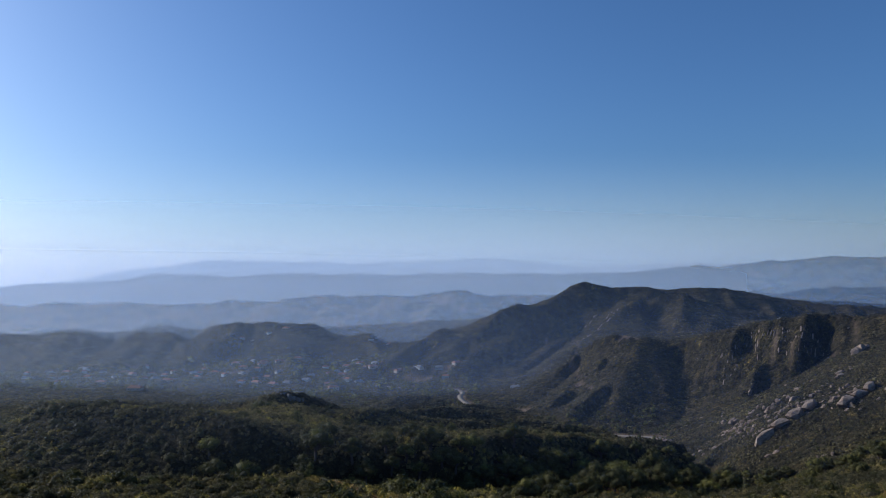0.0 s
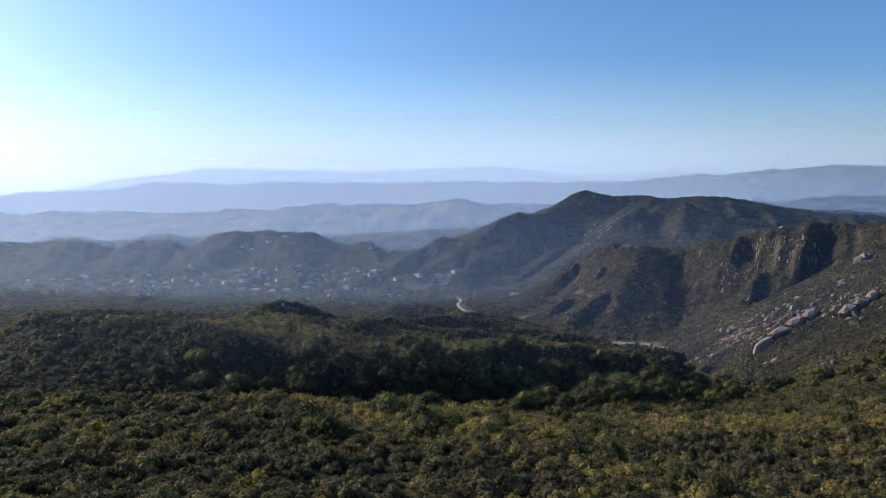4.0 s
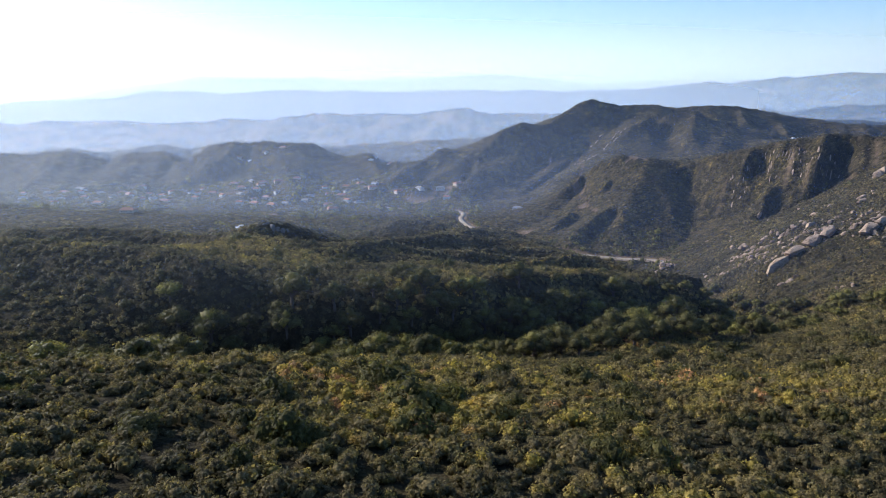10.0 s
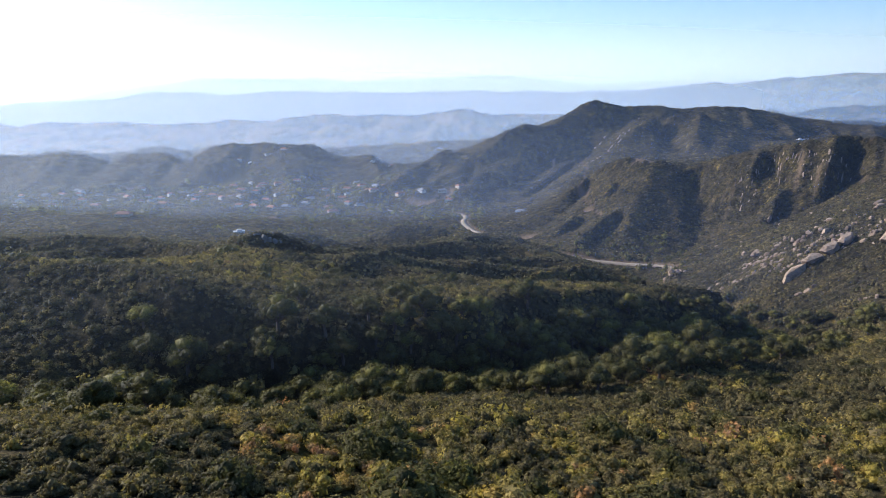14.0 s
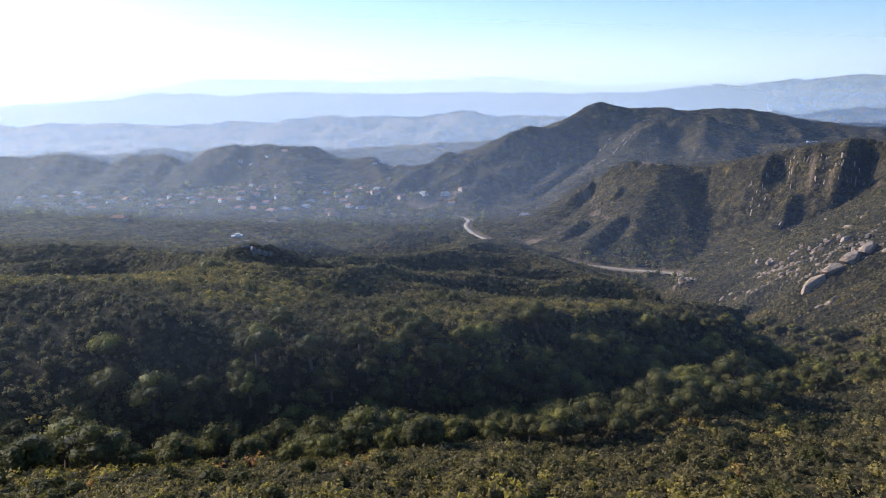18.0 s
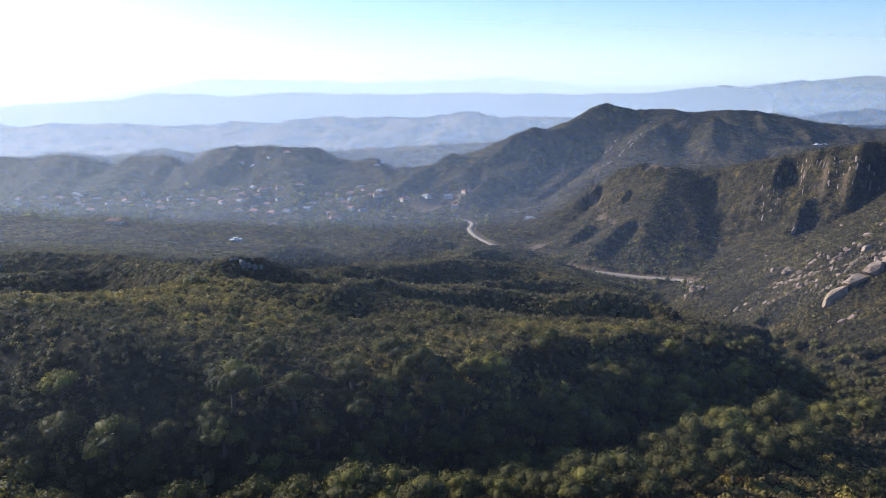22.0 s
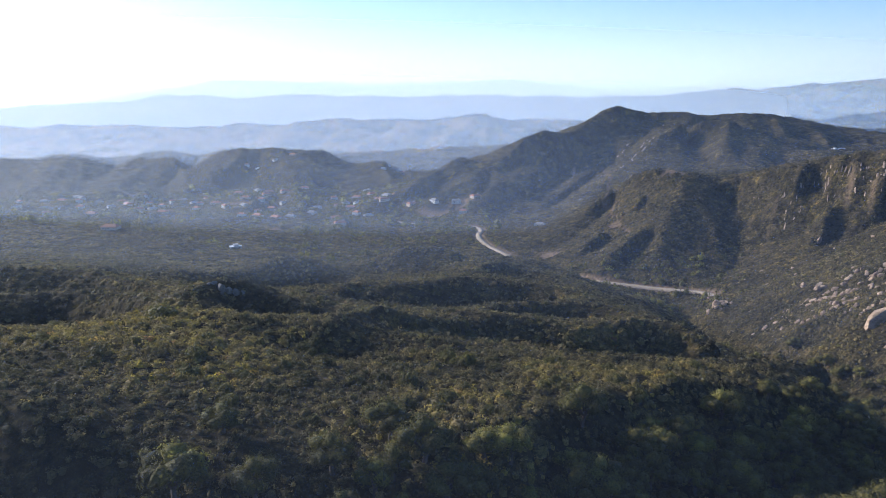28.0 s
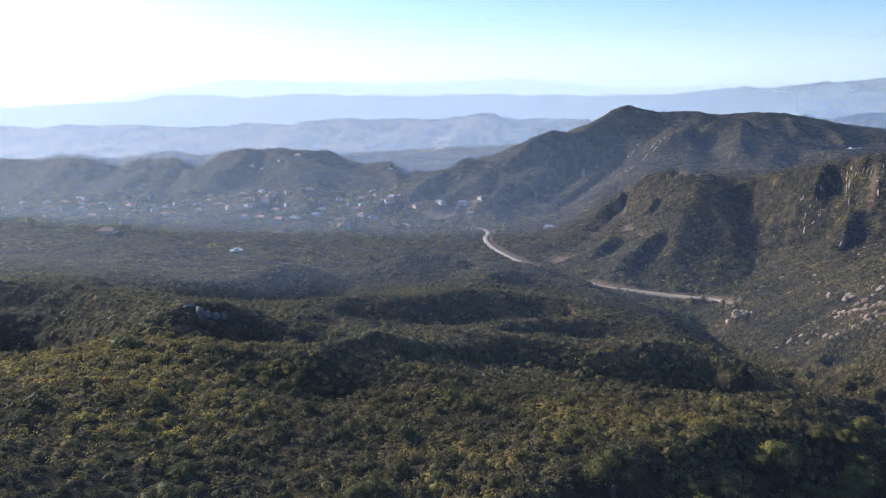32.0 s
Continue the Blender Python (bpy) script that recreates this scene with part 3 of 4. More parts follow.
ROAD_A = [(-130, 1300), (-42, 1260), (-10, 1243), (21, 1230), (33, 1205), (33, 1180), (27, 1150), (28, 1110), (34, 1070), (43, 1030), (54, 990), (72, 950), (92, 912), (112, 880), (138, 852), (158, 838), (179, 828), (203, 815), (222, 803), (236, 787), (240, 768)]
# bare places: (east, ahead, radius)
BARE = [(-150, 1438, 22), (-132, 838, 12), (-89, 740, 8), (4, 1360, 20), (-284, 1212, 26), (206, 1112, 9), (198, 1024, 9), (108, 956, 14), (209, 1200, 8), (-187, 872, 12), (-40, 1340, 24), (-758, 1740, 22), (60, 985, 9), (-560, 1420, 20), (-440, 1500, 18), (-88, 1396, 14), (290, 1084, 16)]
TRAILS = [[(235, 1600), (226, 1540), (205, 1480)], [(265, 1276), (250, 1330), (268, 1400), (289, 1576)], [(206, 1130), (214, 1100), (200, 1060), (212, 1025), (196, 1000), (204, 960)], [(90, 985), (110, 960), (128, 975)]]


def near_lines(x, y, lines):
    best = np.full(len(x), 1e9)
    for pts in lines:
        for (ax, ay), (bx, by) in zip(pts[:-1], pts[1:]):
            dx, dy = bx - ax, by - ay
            t = np.clip(((x - ax) * dx + (y - ay) * dy) / (dx * dx + dy * dy), 0, 1)
            best = np.minimum(best, np.hypot(x - ax - t * dx, y - ay - t * dy))
    return best


def bareness(x, y):
    """1 on roads, trails and bare earth, 0 in the scrub."""
    wob = 0.65 + 0.7 * vnoise(x / 6, y / 6, 9)
    e = np.clip((3.0 * wob + 5.0 - near_lines(x, y, [ROAD_A])) / 2, 0, 1)
    e = np.maximum(e, np.clip((2.6 * wob - near_lines(x, y, TRAILS)) / 2, 0, 1))
    for bx, by, br in BARE:
        e = np.maximum(e, np.clip((br * wob - np.hypot((x - bx) * 0.8, y - by)) / 4, 0, 1))
    return e


# ground: one sheet to the horizon, closer meshed where the land is near
rows = np.concatenate([np.linspace(-170, 44, 14)[:-1], np.arange(44, 340, 2.9), np.geomspace(340, 720, 210)[:-1], np.geomspace(720, 1400, 230)[:-1], np.geomspace(1400, 2300, 140)[:-1], np.geomspace(2300, 4960, 110)])
cols = np.concatenate([np.linspace(-3.1, -1.05, 12), np.linspace(-1, 1, 450), np.linspace(1.05, 3.1, 12)])
gx = cols[None, :] * half_width(rows)[:, None]
gy = np.repeat(rows[:, None], len(cols), 1)
gxr, gyr = gx.ravel(), gy.ravel()
bare = bareness(gxr, gyr)
leafy_h, leafy_t = canopy(gxr, gyr)
# bare sandstone tan, painted only along the ribs' sunward sides, brightening their lit flanks
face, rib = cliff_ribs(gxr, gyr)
sun_side = cliff_ribs(gxr + 2.5, gyr)[1] - cliff_ribs(gxr - 2.5, gyr)[1]
bare = np.maximum(bare, 0.85 * np.clip(face * 1.5, 0, 1) * np.clip(sun_side * 2.2 - 0.15, 0, 1) * np.clip((vnoise(gxr / 13, gyr / 30, 93) - 0.42) * 5, 0, 1))
gz = land(gxr, gyr) + leafy_h * (1 - bare)
idx = np.arange(gx.size).reshape(gx.shape)
quads = np.stack([idx[:-1, :-1], idx[:-1, 1:], idx[1:, 1:], idx[1:, :-1]], -1).reshape(-1, 4)
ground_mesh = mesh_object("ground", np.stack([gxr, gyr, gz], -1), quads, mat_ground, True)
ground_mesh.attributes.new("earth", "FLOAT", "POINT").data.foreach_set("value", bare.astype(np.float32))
ground_mesh.attributes.new("tint", "FLOAT", "POINT").data.foreach_set("value", leafy_t.astype(np.float32))
ground = tagged(new("ground", ground_mesh), "rolling hills and mountains under dry green chaparral scrub", "terrain", kind="structure")

# ---- translucent sheets that imitate haze in the valleys ----
def haze_material(name, far, thickness, base, fall, tint, sunward=1.15, fade=None, ends=(1.0, 0.0)):
    m = bpy.data.materials.new(name)
    m.use_nodes = True
    t = m.node_tree
    t.nodes.remove(t.nodes["Principled BSDF"])
    g = t.nodes.new("ShaderNodeNewGeometry")
    sep = t.nodes.new("ShaderNodeSeparateXYZ")
    t.links.new(g.outputs["Position"], sep.inputs[0])
    up = t.nodes.new("ShaderNodeMapRange")
    up.interpolation_type = "SMOOTHSTEP"
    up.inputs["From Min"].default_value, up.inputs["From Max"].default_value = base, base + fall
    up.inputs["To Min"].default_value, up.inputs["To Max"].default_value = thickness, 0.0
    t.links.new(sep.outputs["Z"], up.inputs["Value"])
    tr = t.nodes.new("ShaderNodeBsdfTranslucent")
    side = t.nodes.new("ShaderNodeMapRange")          # forward scatter put into the colour: brighter towards the sun's side
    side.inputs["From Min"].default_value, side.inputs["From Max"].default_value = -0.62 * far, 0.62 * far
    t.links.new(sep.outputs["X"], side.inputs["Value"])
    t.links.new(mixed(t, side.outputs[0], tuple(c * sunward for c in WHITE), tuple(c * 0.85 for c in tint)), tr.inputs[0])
    clear = t.nodes.new("ShaderNodeBsdfTransparent")
    mx = t.nodes.new("ShaderNodeMixShader")
    thin, both = t.nodes.new("ShaderNodeAttribute"), t.nodes.new("ShaderNodeMath")
    thin.attribute_name, both.operation = "veil", "MULTIPLY"
    t.links.new(up.outputs[0], both.inputs[0])
    t.links.new(thin.outputs["Fac"], both.inputs[1])
    amount = both.outputs[0]
    if fade:                                           # the veil thins out to nothing at one end
        end, full = t.nodes.new("ShaderNodeMapRange"), t.nodes.new("ShaderNodeMath")
        end.interpolation_type, full.operation = "SMOOTHSTEP", "MULTIPLY"
        end.inputs["From Min"].default_value, end.inputs["From Max"].default_value = sorted(fade)
        end.inputs["To Min"].default_value, end.inputs["To Max"].default_value = ends
        t.links.new(sep.outputs["X"], end.inputs["Value"])
        t.links.new(amount, full.inputs[0])
        t.links.new(end.outputs[0], full.inputs[1])
        amount = full.outputs[0]
    t.links.new(amount, mx.inputs[0])
    t.links.new(clear.outputs[0], mx.inputs[1])
    t.links.new(tr.outputs[0], mx.inputs[2])
    t.links.new(mx.outputs[0], t.nodes["Material Output"].inputs[0])
    return m


def haze(y, thickness, base, fall, tint, bow=0.06, sunward=1.15, fade=None, ends=(1.0, 0.0)):
    """A translucent sheet imitating haze across the view: it thins out to nothing down at the ground, and upwards into
    clear air.
    """
    half = 200 + 0.9 * y
    xs = np.linspace(-half, half, 140)
    ys = y + bow * (np.hypot(xs, 0.25 * half) - 0.25 * half)
    floor, deep = land(xs, ys), float(np.interp(y, [340, 500, 1130, 2000], [30, 16, 22, 6]))
    steps = np.array([-0.1, 0.0, 0.2, 0.45, 0.7, 1.0, 1.6])
    zs = np.concatenate([floor[:, None] + steps[None, :] * deep, np.maximum(floor + 1.7 * deep, base + fall + 1)[:, None]], 1)
    amount = np.concatenate([np.clip(steps, 0, 1), [1.0]])
    amount = amount * amount * (3 - 2 * amount)
    n, m = zs.shape
    v = np.stack([np.repeat(xs, m), np.repeat(ys, m), zs.ravel()], -1)
    idx = np.arange(n * m).reshape(n, m)
    f = np.stack([idx[:-1, :-1], idx[1:, :-1], idx[1:, 1:], idx[:-1, 1:]], -1).reshape(-1, 4)
    me = mesh_object("haze", v, f, haze_material("haze_sheet", y, thickness, base, fall, tint, sunward, fade, ends), True)
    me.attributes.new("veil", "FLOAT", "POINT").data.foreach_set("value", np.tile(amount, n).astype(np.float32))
    tagged(new("haze", me), "upright translucent sheet imitating bluish valley haze", "haze", kind="structure")


# aerial haze is put into the sheet tints: bluer near, paler far
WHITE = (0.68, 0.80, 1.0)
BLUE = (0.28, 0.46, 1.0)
# the nearer sheets lift the dark slopes, more on the sunward left
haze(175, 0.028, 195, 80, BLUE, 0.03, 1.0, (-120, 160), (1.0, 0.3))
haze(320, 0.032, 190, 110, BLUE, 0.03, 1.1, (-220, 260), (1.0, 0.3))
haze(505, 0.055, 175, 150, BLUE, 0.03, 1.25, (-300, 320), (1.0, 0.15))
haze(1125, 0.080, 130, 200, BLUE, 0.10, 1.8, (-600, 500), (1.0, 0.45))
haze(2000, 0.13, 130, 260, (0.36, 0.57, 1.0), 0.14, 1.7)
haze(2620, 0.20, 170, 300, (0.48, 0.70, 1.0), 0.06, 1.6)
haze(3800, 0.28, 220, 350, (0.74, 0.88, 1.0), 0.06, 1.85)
# the last sheet also pales the low sky
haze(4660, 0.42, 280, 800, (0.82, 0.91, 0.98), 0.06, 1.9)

# ---- scrub and trees ----
rng = np.random.default_rng(5)


def ball(sub):
    bm = bmesh.new()
    bmesh.ops.create_icosphere(bm, subdivisions=sub, radius=1.0)
    v = np.array([p.co[:] for p in bm.verts])
    f = np.array([[p.index for p in q.verts] for q in bm.faces])
    bm.free()
    return v, f


def lumpy(v, r, k, amount):
    """Pushes a ball's surface in and out in rounded lumps."""
    q = v * k + r.uniform(0, 50, 3)
    n = vnoise(q[:, 0] + q[:, 2] * 0.7, q[:, 1] - q[:, 2] * 0.6, 11) - 0.5
    return v * (1 + amount * 2 * n)[:, None]


def leaf_tris(centres, normals, size, r):
    """Small ragged leaf clumps, one triangle each, standing about their surface."""
    n = len(centres)
    a = normals + r.normal(0, 0.25, (n, 3))
    a /= np.linalg.norm(a, axis=1)[:, None]
    b = np.cross(a, r.normal(0, 1, (n, 3)))
    b /= np.linalg.norm(b, axis=1)[:, None]
    c = np.cross(a, b)
    s = size * r.uniform(0.6, 1.4, (n, 1))
    tri = np.stack([centres - b * s * 0.6 - c * s * 0.4, centres + b * s * 0.6 - c * s * 0.35, centres + c * s * 0.9 + a * s * 0.35], 1)
    return tri.reshape(-1, 3), np.arange(3 * n).reshape(-1, 3)


def bush_shape(r, sprays, leaf, sub=0, many=5):
    """One bush of radius about 1: rounded boughs hidden under many small leaf sprays that face outwards."""
    mids = []
    lean = r.uniform(0, 6.28)
    for i in range(many):
        w = lean + i * 2.4
        out = 0.0 if i == 0 else r.uniform(0.34, 0.60)
        mids.append((np.array((math.cos(w) * out, math.sin(w) * out, r.uniform(0.18, 0.48) + (0.18 if i == 0 else 0))), r.uniform(0.36, 0.56)))
    vs, fs, k = [], [], 0
    if sub is not None:
        for c, rad in mids[:1] if sub == 0 else mids:
            v, f = ball(0)
            v = lumpy(v, r, 1.7, 0.25) * rad * (0.76 if sub else 1.25) + (c if sub else np.array((0, 0, 0.12)))
            vs.append(v)
            fs.append(f[v[f][:, :, 2].max(1) > 0.1] + k)
            k += len(v)
    d = r.normal(0, 1, (sprays, 3))
    d[:, 2] = np.abs(d[:, 2]) * 0.9 + 0.05
    d /= np.linalg.norm(d, axis=1)[:, None]
    who = r.integers(0, many, sprays)
    c = np.array([mids[w][0] for w in who]) + d * np.array([mids[w][1] for w in who])[:, None] * r.uniform(0.86, 1.14, (sprays, 1))
    n = d + r.normal(0, 0.34, (sprays, 3)) + (0, 0, 0.2)
    lv, lf = leaf_tris(c, n / np.linalg.norm(n, axis=1)[:, None], leaf, r)
    vs.append(lv)
    fs.append(lf + k)
    return np.concatenate(vs), np.concatenate(fs)


def scatter(name, y0, y1, count, shapes, radius, seed, label, flat=1.0, material=None, greener=0.0, around=False):
    r = np.random.default_rng(seed)
    n = int(count * 1.25)
    y = np.sqrt(r.uniform(y0 * y0, y1 * y1, n)) if y0 > 300 else r.uniform(0, 1, n)
    if y0 <= 300:
        a, b = 24.0, 1.30
        c0, c1 = a * y0 + b * y0 * y0 / 2, a * y1 + b * y1 * y1 / 2
        c = c0 + (c1 - c0) * y
        y = (-a + np.sqrt(a * a + 2 * b * c)) / b
    x = r.uniform(-1, 1, n) * (12 + 0.65 * y)
    keep = bareness(x, y) < 0.2
    if around:                                         # the hillside on either side of the way and behind its start
        x, y = r.uniform(-170, 170, n), r.uniform(-150, 215, n)
        keep = (np.abs(x) > 12 + 0.65 * y) | (y < 60)
    thin = vnoise(x / 28, y / 28, 21) * 0.6 + vnoise(x / 9, y / 9, 22) * 0.4
    keep &= thin > 0.08
    x, y = x[keep][:count], y[keep][:count]
    n = len(x)
    z = land(x, y)
    z = z + (0.9 if y0 < 340 else 0.8) * canopy(x, y)[0]
    patch = 0.55 * vnoise(x / 30, y / 30, 31) + 0.45 * vnoise(x / 11, y / 11, 32)
    s = radius * np.exp(r.normal(0, 0.26, n)) * (0.70 + 0.6 * patch)
    tint = plant_tint(x, y, r.uniform(0, 1, n)) * (1.0 if y0 < 340 else 0.62) * (1 - greener)
    turn = r.uniform(0, 2 * math.pi, n)
    pick = r.integers(0, len(shapes), n)
    vs, fs, ts, k = [], [], [], 0
    for q, (sv, sf) in enumerate(shapes):
        m = np.where(pick == q)[0]
        if not len(m):
            continue
        c, d = np.cos(turn[m])[:, None], np.sin(turn[m])[:, None]
        wide = r.uniform(0.85, 1.25, (len(m), 1))
        tall = r.uniform(0.8, 1.25, (len(m), 1)) * flat
        X = (sv[None, :, 0] * c * wide - sv[None, :, 1] * d) * s[m, None] + x[m, None]
        Y = (sv[None, :, 0] * d * wide + sv[None, :, 1] * c) * s[m, None] + y[m, None]
        Z = sv[None, :, 2] * tall * s[m, None] + z[m, None] - 0.12 * s[m, None]
        vs.append(np.stack([X, Y, Z], -1).reshape(-1, 3))
        fs.append((sf[None] + (np.arange(len(m)) * len(sv))[:, None, None] + k).reshape(-1, 3))
        ts.append(np.repeat(tint[m], len(sv)))
        k += len(m) * len(sv)
    me = mesh_object(name, np.concatenate(vs), np.concatenate(fs), material or mat_shrub, True)
    at_ = me.attributes.new("tint", "FLOAT", "POINT")
    at_.data.foreach_set("value", np.concatenate(ts).astype(np.float32))
    return tagged(new(name, me), label, "shrubs", kind="stuff")


def bushes(count, sprays, leaf, seed, sub=0, many=5):
    r = np.random.default_rng(seed)
    return [bush_shape(r, sprays, leaf, sub, many) for _ in range(count)]


scatter("chaparral_scrub", 60, 150, 6800, bushes(14, 105, 0.135, 1, 1, 3), 1.08, 41, "dense olive and yellow-green chaparral bushes on the near slope", 1.0)
scatter("chaparral_scrub", 150, 340, 23000, bushes(14, 30, 0.21, 2), 1.08, 42, "dense dark green chaparral bushes on the canyon ridge", 1.0)
scatter("tall_scrub", 60, 330, 650, bushes(8, 420, 0.085, 6, 1, 7), 1.8, 45, "tall dark green bushes standing out of the lower scrub", 1.15, mat_oak, 0.2)
scatter("chaparral_scrub", 60, 340, 5500, bushes(8, 9, 0.34, 9), 1.3, 47, "olive chaparral bushes on the hillside around the start", 0.95, around=True)
scatter("tall_scrub", 345, 720, 2200, bushes(6, 34, 0.20, 8), 1.6, 46, "dark green rounded bushes dotted over the lower hills", 1.0, mat_oak, 0.2)
scatter("tall_scrub", 720, 1450, 2600, bushes(6, 12, 0.32, 10), 2.0, 48, "dark green bushes in the folds of the dry slopes", 1.1, mat_oak, 0.3)
scatter("chaparral_scrub", 340, 720, 38000, bushes(12, 9, 0.40, 3), 1.15, 43, "rounded green scrub covering the lower hills", 1.0)
scatter("hillside_scrub", 720, 1950, 42000, bushes(8, 6, 0.52, 4, None), 1.5, 44, "dark scrub bushes dotted over dry mountain slopes", 1.0)


def part(name, me, parent, label=""):
    ob = new(name, me)
    ob.parent = parent
    return tagged(ob, label)


def tube(path, radii, sides=5):
    """Verts and quads of a tapered limb."""
    path = [Vector(p) for p in path]
    v, f = [], []
    for i, (p, rad) in enumerate(zip(path, radii)):
        along = (path[min(i + 1, len(path) - 1)] - path[max(i - 1, 0)]).normalized()
        a = along.cross(Vector((0.31, 0.9, 0.2))).normalized()
        b = along.cross(a)
        for s in range(sides):
            w = 2 * math.pi * s / sides
            v.append(p + (a * math.cos(w) + b * math.sin(w)) * rad)
    for i in range(len(path) - 1):
        for s in range(sides):
            f.append((i * sides + s, i * sides + (s + 1) % sides, (i + 1) * sides + (s + 1) % sides, (i + 1) * sides + s))
    return [p[:] for p in v], f


def oak(seed, tall, spread, label, tint0=0.35):
    """An evergreen oak: forked trunk, limbs, and a crown of many clumps."""
    r = np.random.default_rng(seed)
    root = tagged(new("oak_tree"), label, "tree", "oaks in the canyon")
    tv, tf = [], []

    def limb(path, radii):
        v, f = tube(path, radii)
        k = len(tv)
        tv.extend(v)
        tf.extend([tuple(i + k for i in q) for q in f])

    fork = Vector((r.uniform(-0.3, 0.3), r.uniform(-0.3, 0.3), tall * 0.28))
    limb([(0, 0, -0.4), (fork.x * 0.4, fork.y * 0.4, fork.z * 0.5), fork], [0.42, 0.33, 0.28])
    cv, cf, ct, k = [], [], [], 0
    clumps = 9
    for i in range(clumps):
        w = 2 * math.pi * i / clumps + r.uniform(-0.4, 0.4)
        ring = 0.0 if i == 0 else r.uniform(0.45, 0.72) * spread
        c = Vector((math.cos(w) * ring, math.sin(w) * ring, tall * r.uniform(0.50, 0.66) if i else tall * 0.74))
        limb([fork, (fork + c) / 2 + Vector((0, 0, 0.3)), c], [0.22, 0.13, 0.05])
        rad = spread * r.uniform(0.36, 0.52)
        v, f = ball(1)
        v = lumpy(v, r, 2.3, 0.5) * rad * np.array((0.8, 0.8, 0.64)) + np.array(c)
        d = r.normal(0, 1, (150, 3))
        d[:, 2] += 0.3
        d /= np.linalg.norm(d, axis=1)[:, None]
        lv, lf = leaf_tris(np.array(c) + d * rad * np.array((1.0, 1.0, 0.82)) * r.uniform(0.80, 1.15, (150, 1)), d, rad * 0.135, r)
        cv += [v, lv]
        cf += [f + k, lf + k + len(v)]
        k += len(v) + len(lv)
        ct.append(np.full(len(v) + len(lv), np.clip(tint0 + r.normal(0, 0.16), 0, 1)))
    part("trunk", mesh_object("trunk", tv, tf, mat_bark, True), root, "grey-brown forked trunk and limbs")
    me = mesh_object("crown", np.concatenate(cv), np.concatenate(cf), mat_oak, True)
    me.attributes.new("tint", "FLOAT", "POINT").data.foreach_set("value", np.concatenate(ct).astype(np.float32))
    part("crown", me, root)
    return root


OAKS = [oak(60 + i, t, s, l, c) for i, (t, s, l, c) in enumerate([
    (7.5, 3.6, "dark green evergreen oak in the shaded canyon", 0.30), (6.4, 3.2, "rounded dark oak crowding the canyon floor", 0.22),
    (8.4, 4.0, "large spreading oak above the dry creek", 0.38), (5.6, 2.9, "small bushy oak beside the scrub", 0.50),
    (6.9, 3.5, "bright green broadleaf tree among the oaks", 0.85), (7.2, 3.0, "tall narrow oak on the canyon side", 0.28)])]
for o in OAKS:
    o.matrix_world = pose(-900, -120, 0)
CANYON = [(-150, 184), (-100, 196), (-58, 211), (-20, 229), (14, 244), (45, 264), (79, 286), (110, 313), (140, 350), (170, 400), (190, 450), (200, 555), (206, 635), (212, 700), (195, 770), (150, 815), (110, 850)]
PER_M = [0.0, 0.15, 0.9, 1.3, 1.4, 1.5, 1.4, 1.3, 1.3, 1.1, 0.6, 0.25, 0.3, 0.5, 0.5, 0.4]
r = np.random.default_rng(77)
spots = [(-25, 229), (-17, 233)]
for (a, b), thick in zip(zip(CANYON[:-1], CANYON[1:]), PER_M):
    l = math.dist(a, b)
    for _ in range(int(l * thick)):
        t, side = r.uniform(), r.normal(0, 6.5 if thick > 0.5 else 13)
        nx, ny = -(b[1] - a[1]) / l, (b[0] - a[0]) / l
        p = (a[0] + (b[0] - a[0]) * t + nx * side, a[1] + (b[1] - a[1]) * t + ny * side)
        if all(math.dist(p, q) > 3.6 for q in spots):
            spots.append(p)
band = [(-75, 190), (-60, 196), (-30, 205), (0, 210), (25, 216), (50, 227), (75, 247), (97, 268), (118, 296)]
near = []
for a, b in zip(band[:-1], band[1:]):
    l = math.dist(a, b)
    for _ in range(int(l * 0.8)):
        t, side = r.uniform(), r.normal(0, 6.5)
        p = (a[0] + (b[0] - a[0]) * t - (b[1] - a[1]) / l * side, a[1] + (b[1] - a[1]) * t + (b[0] - a[0]) / l * side)
        if all(math.dist(p, q) > 4.4 for q in near):
            near.append(p)
spots = near + [p for p in spots if all(math.dist(p, q) > 4.0 for q in near)]
first = set()
spots = spots[:230] + spots[230::3]
for _ in range(40):                                    # the grove where the canyon widens
    p = (r.uniform(158, 212), r.uniform(305, 425))
    if all(math.dist(p, q) > 4.2 for q in spots):
        spots.insert(0, p)
for p in spots[:300]:
    kind = int(r.choice(6, p=[0.24, 0.22, 0.16, 0.16, 0.06, 0.16]))
    m = pose(p[0], p[1], height(*p) - 0.15, 0, 0, r.uniform(0, 360)) @ Matrix.Scale(r.uniform(0.95, 1.45), 4)
    if kind not in first:
        first.add(kind)
        OAKS[kind].matrix_world = m
    else:
        c = copy_thing(OAKS[kind], m)
        c.scale = m.to_scale()

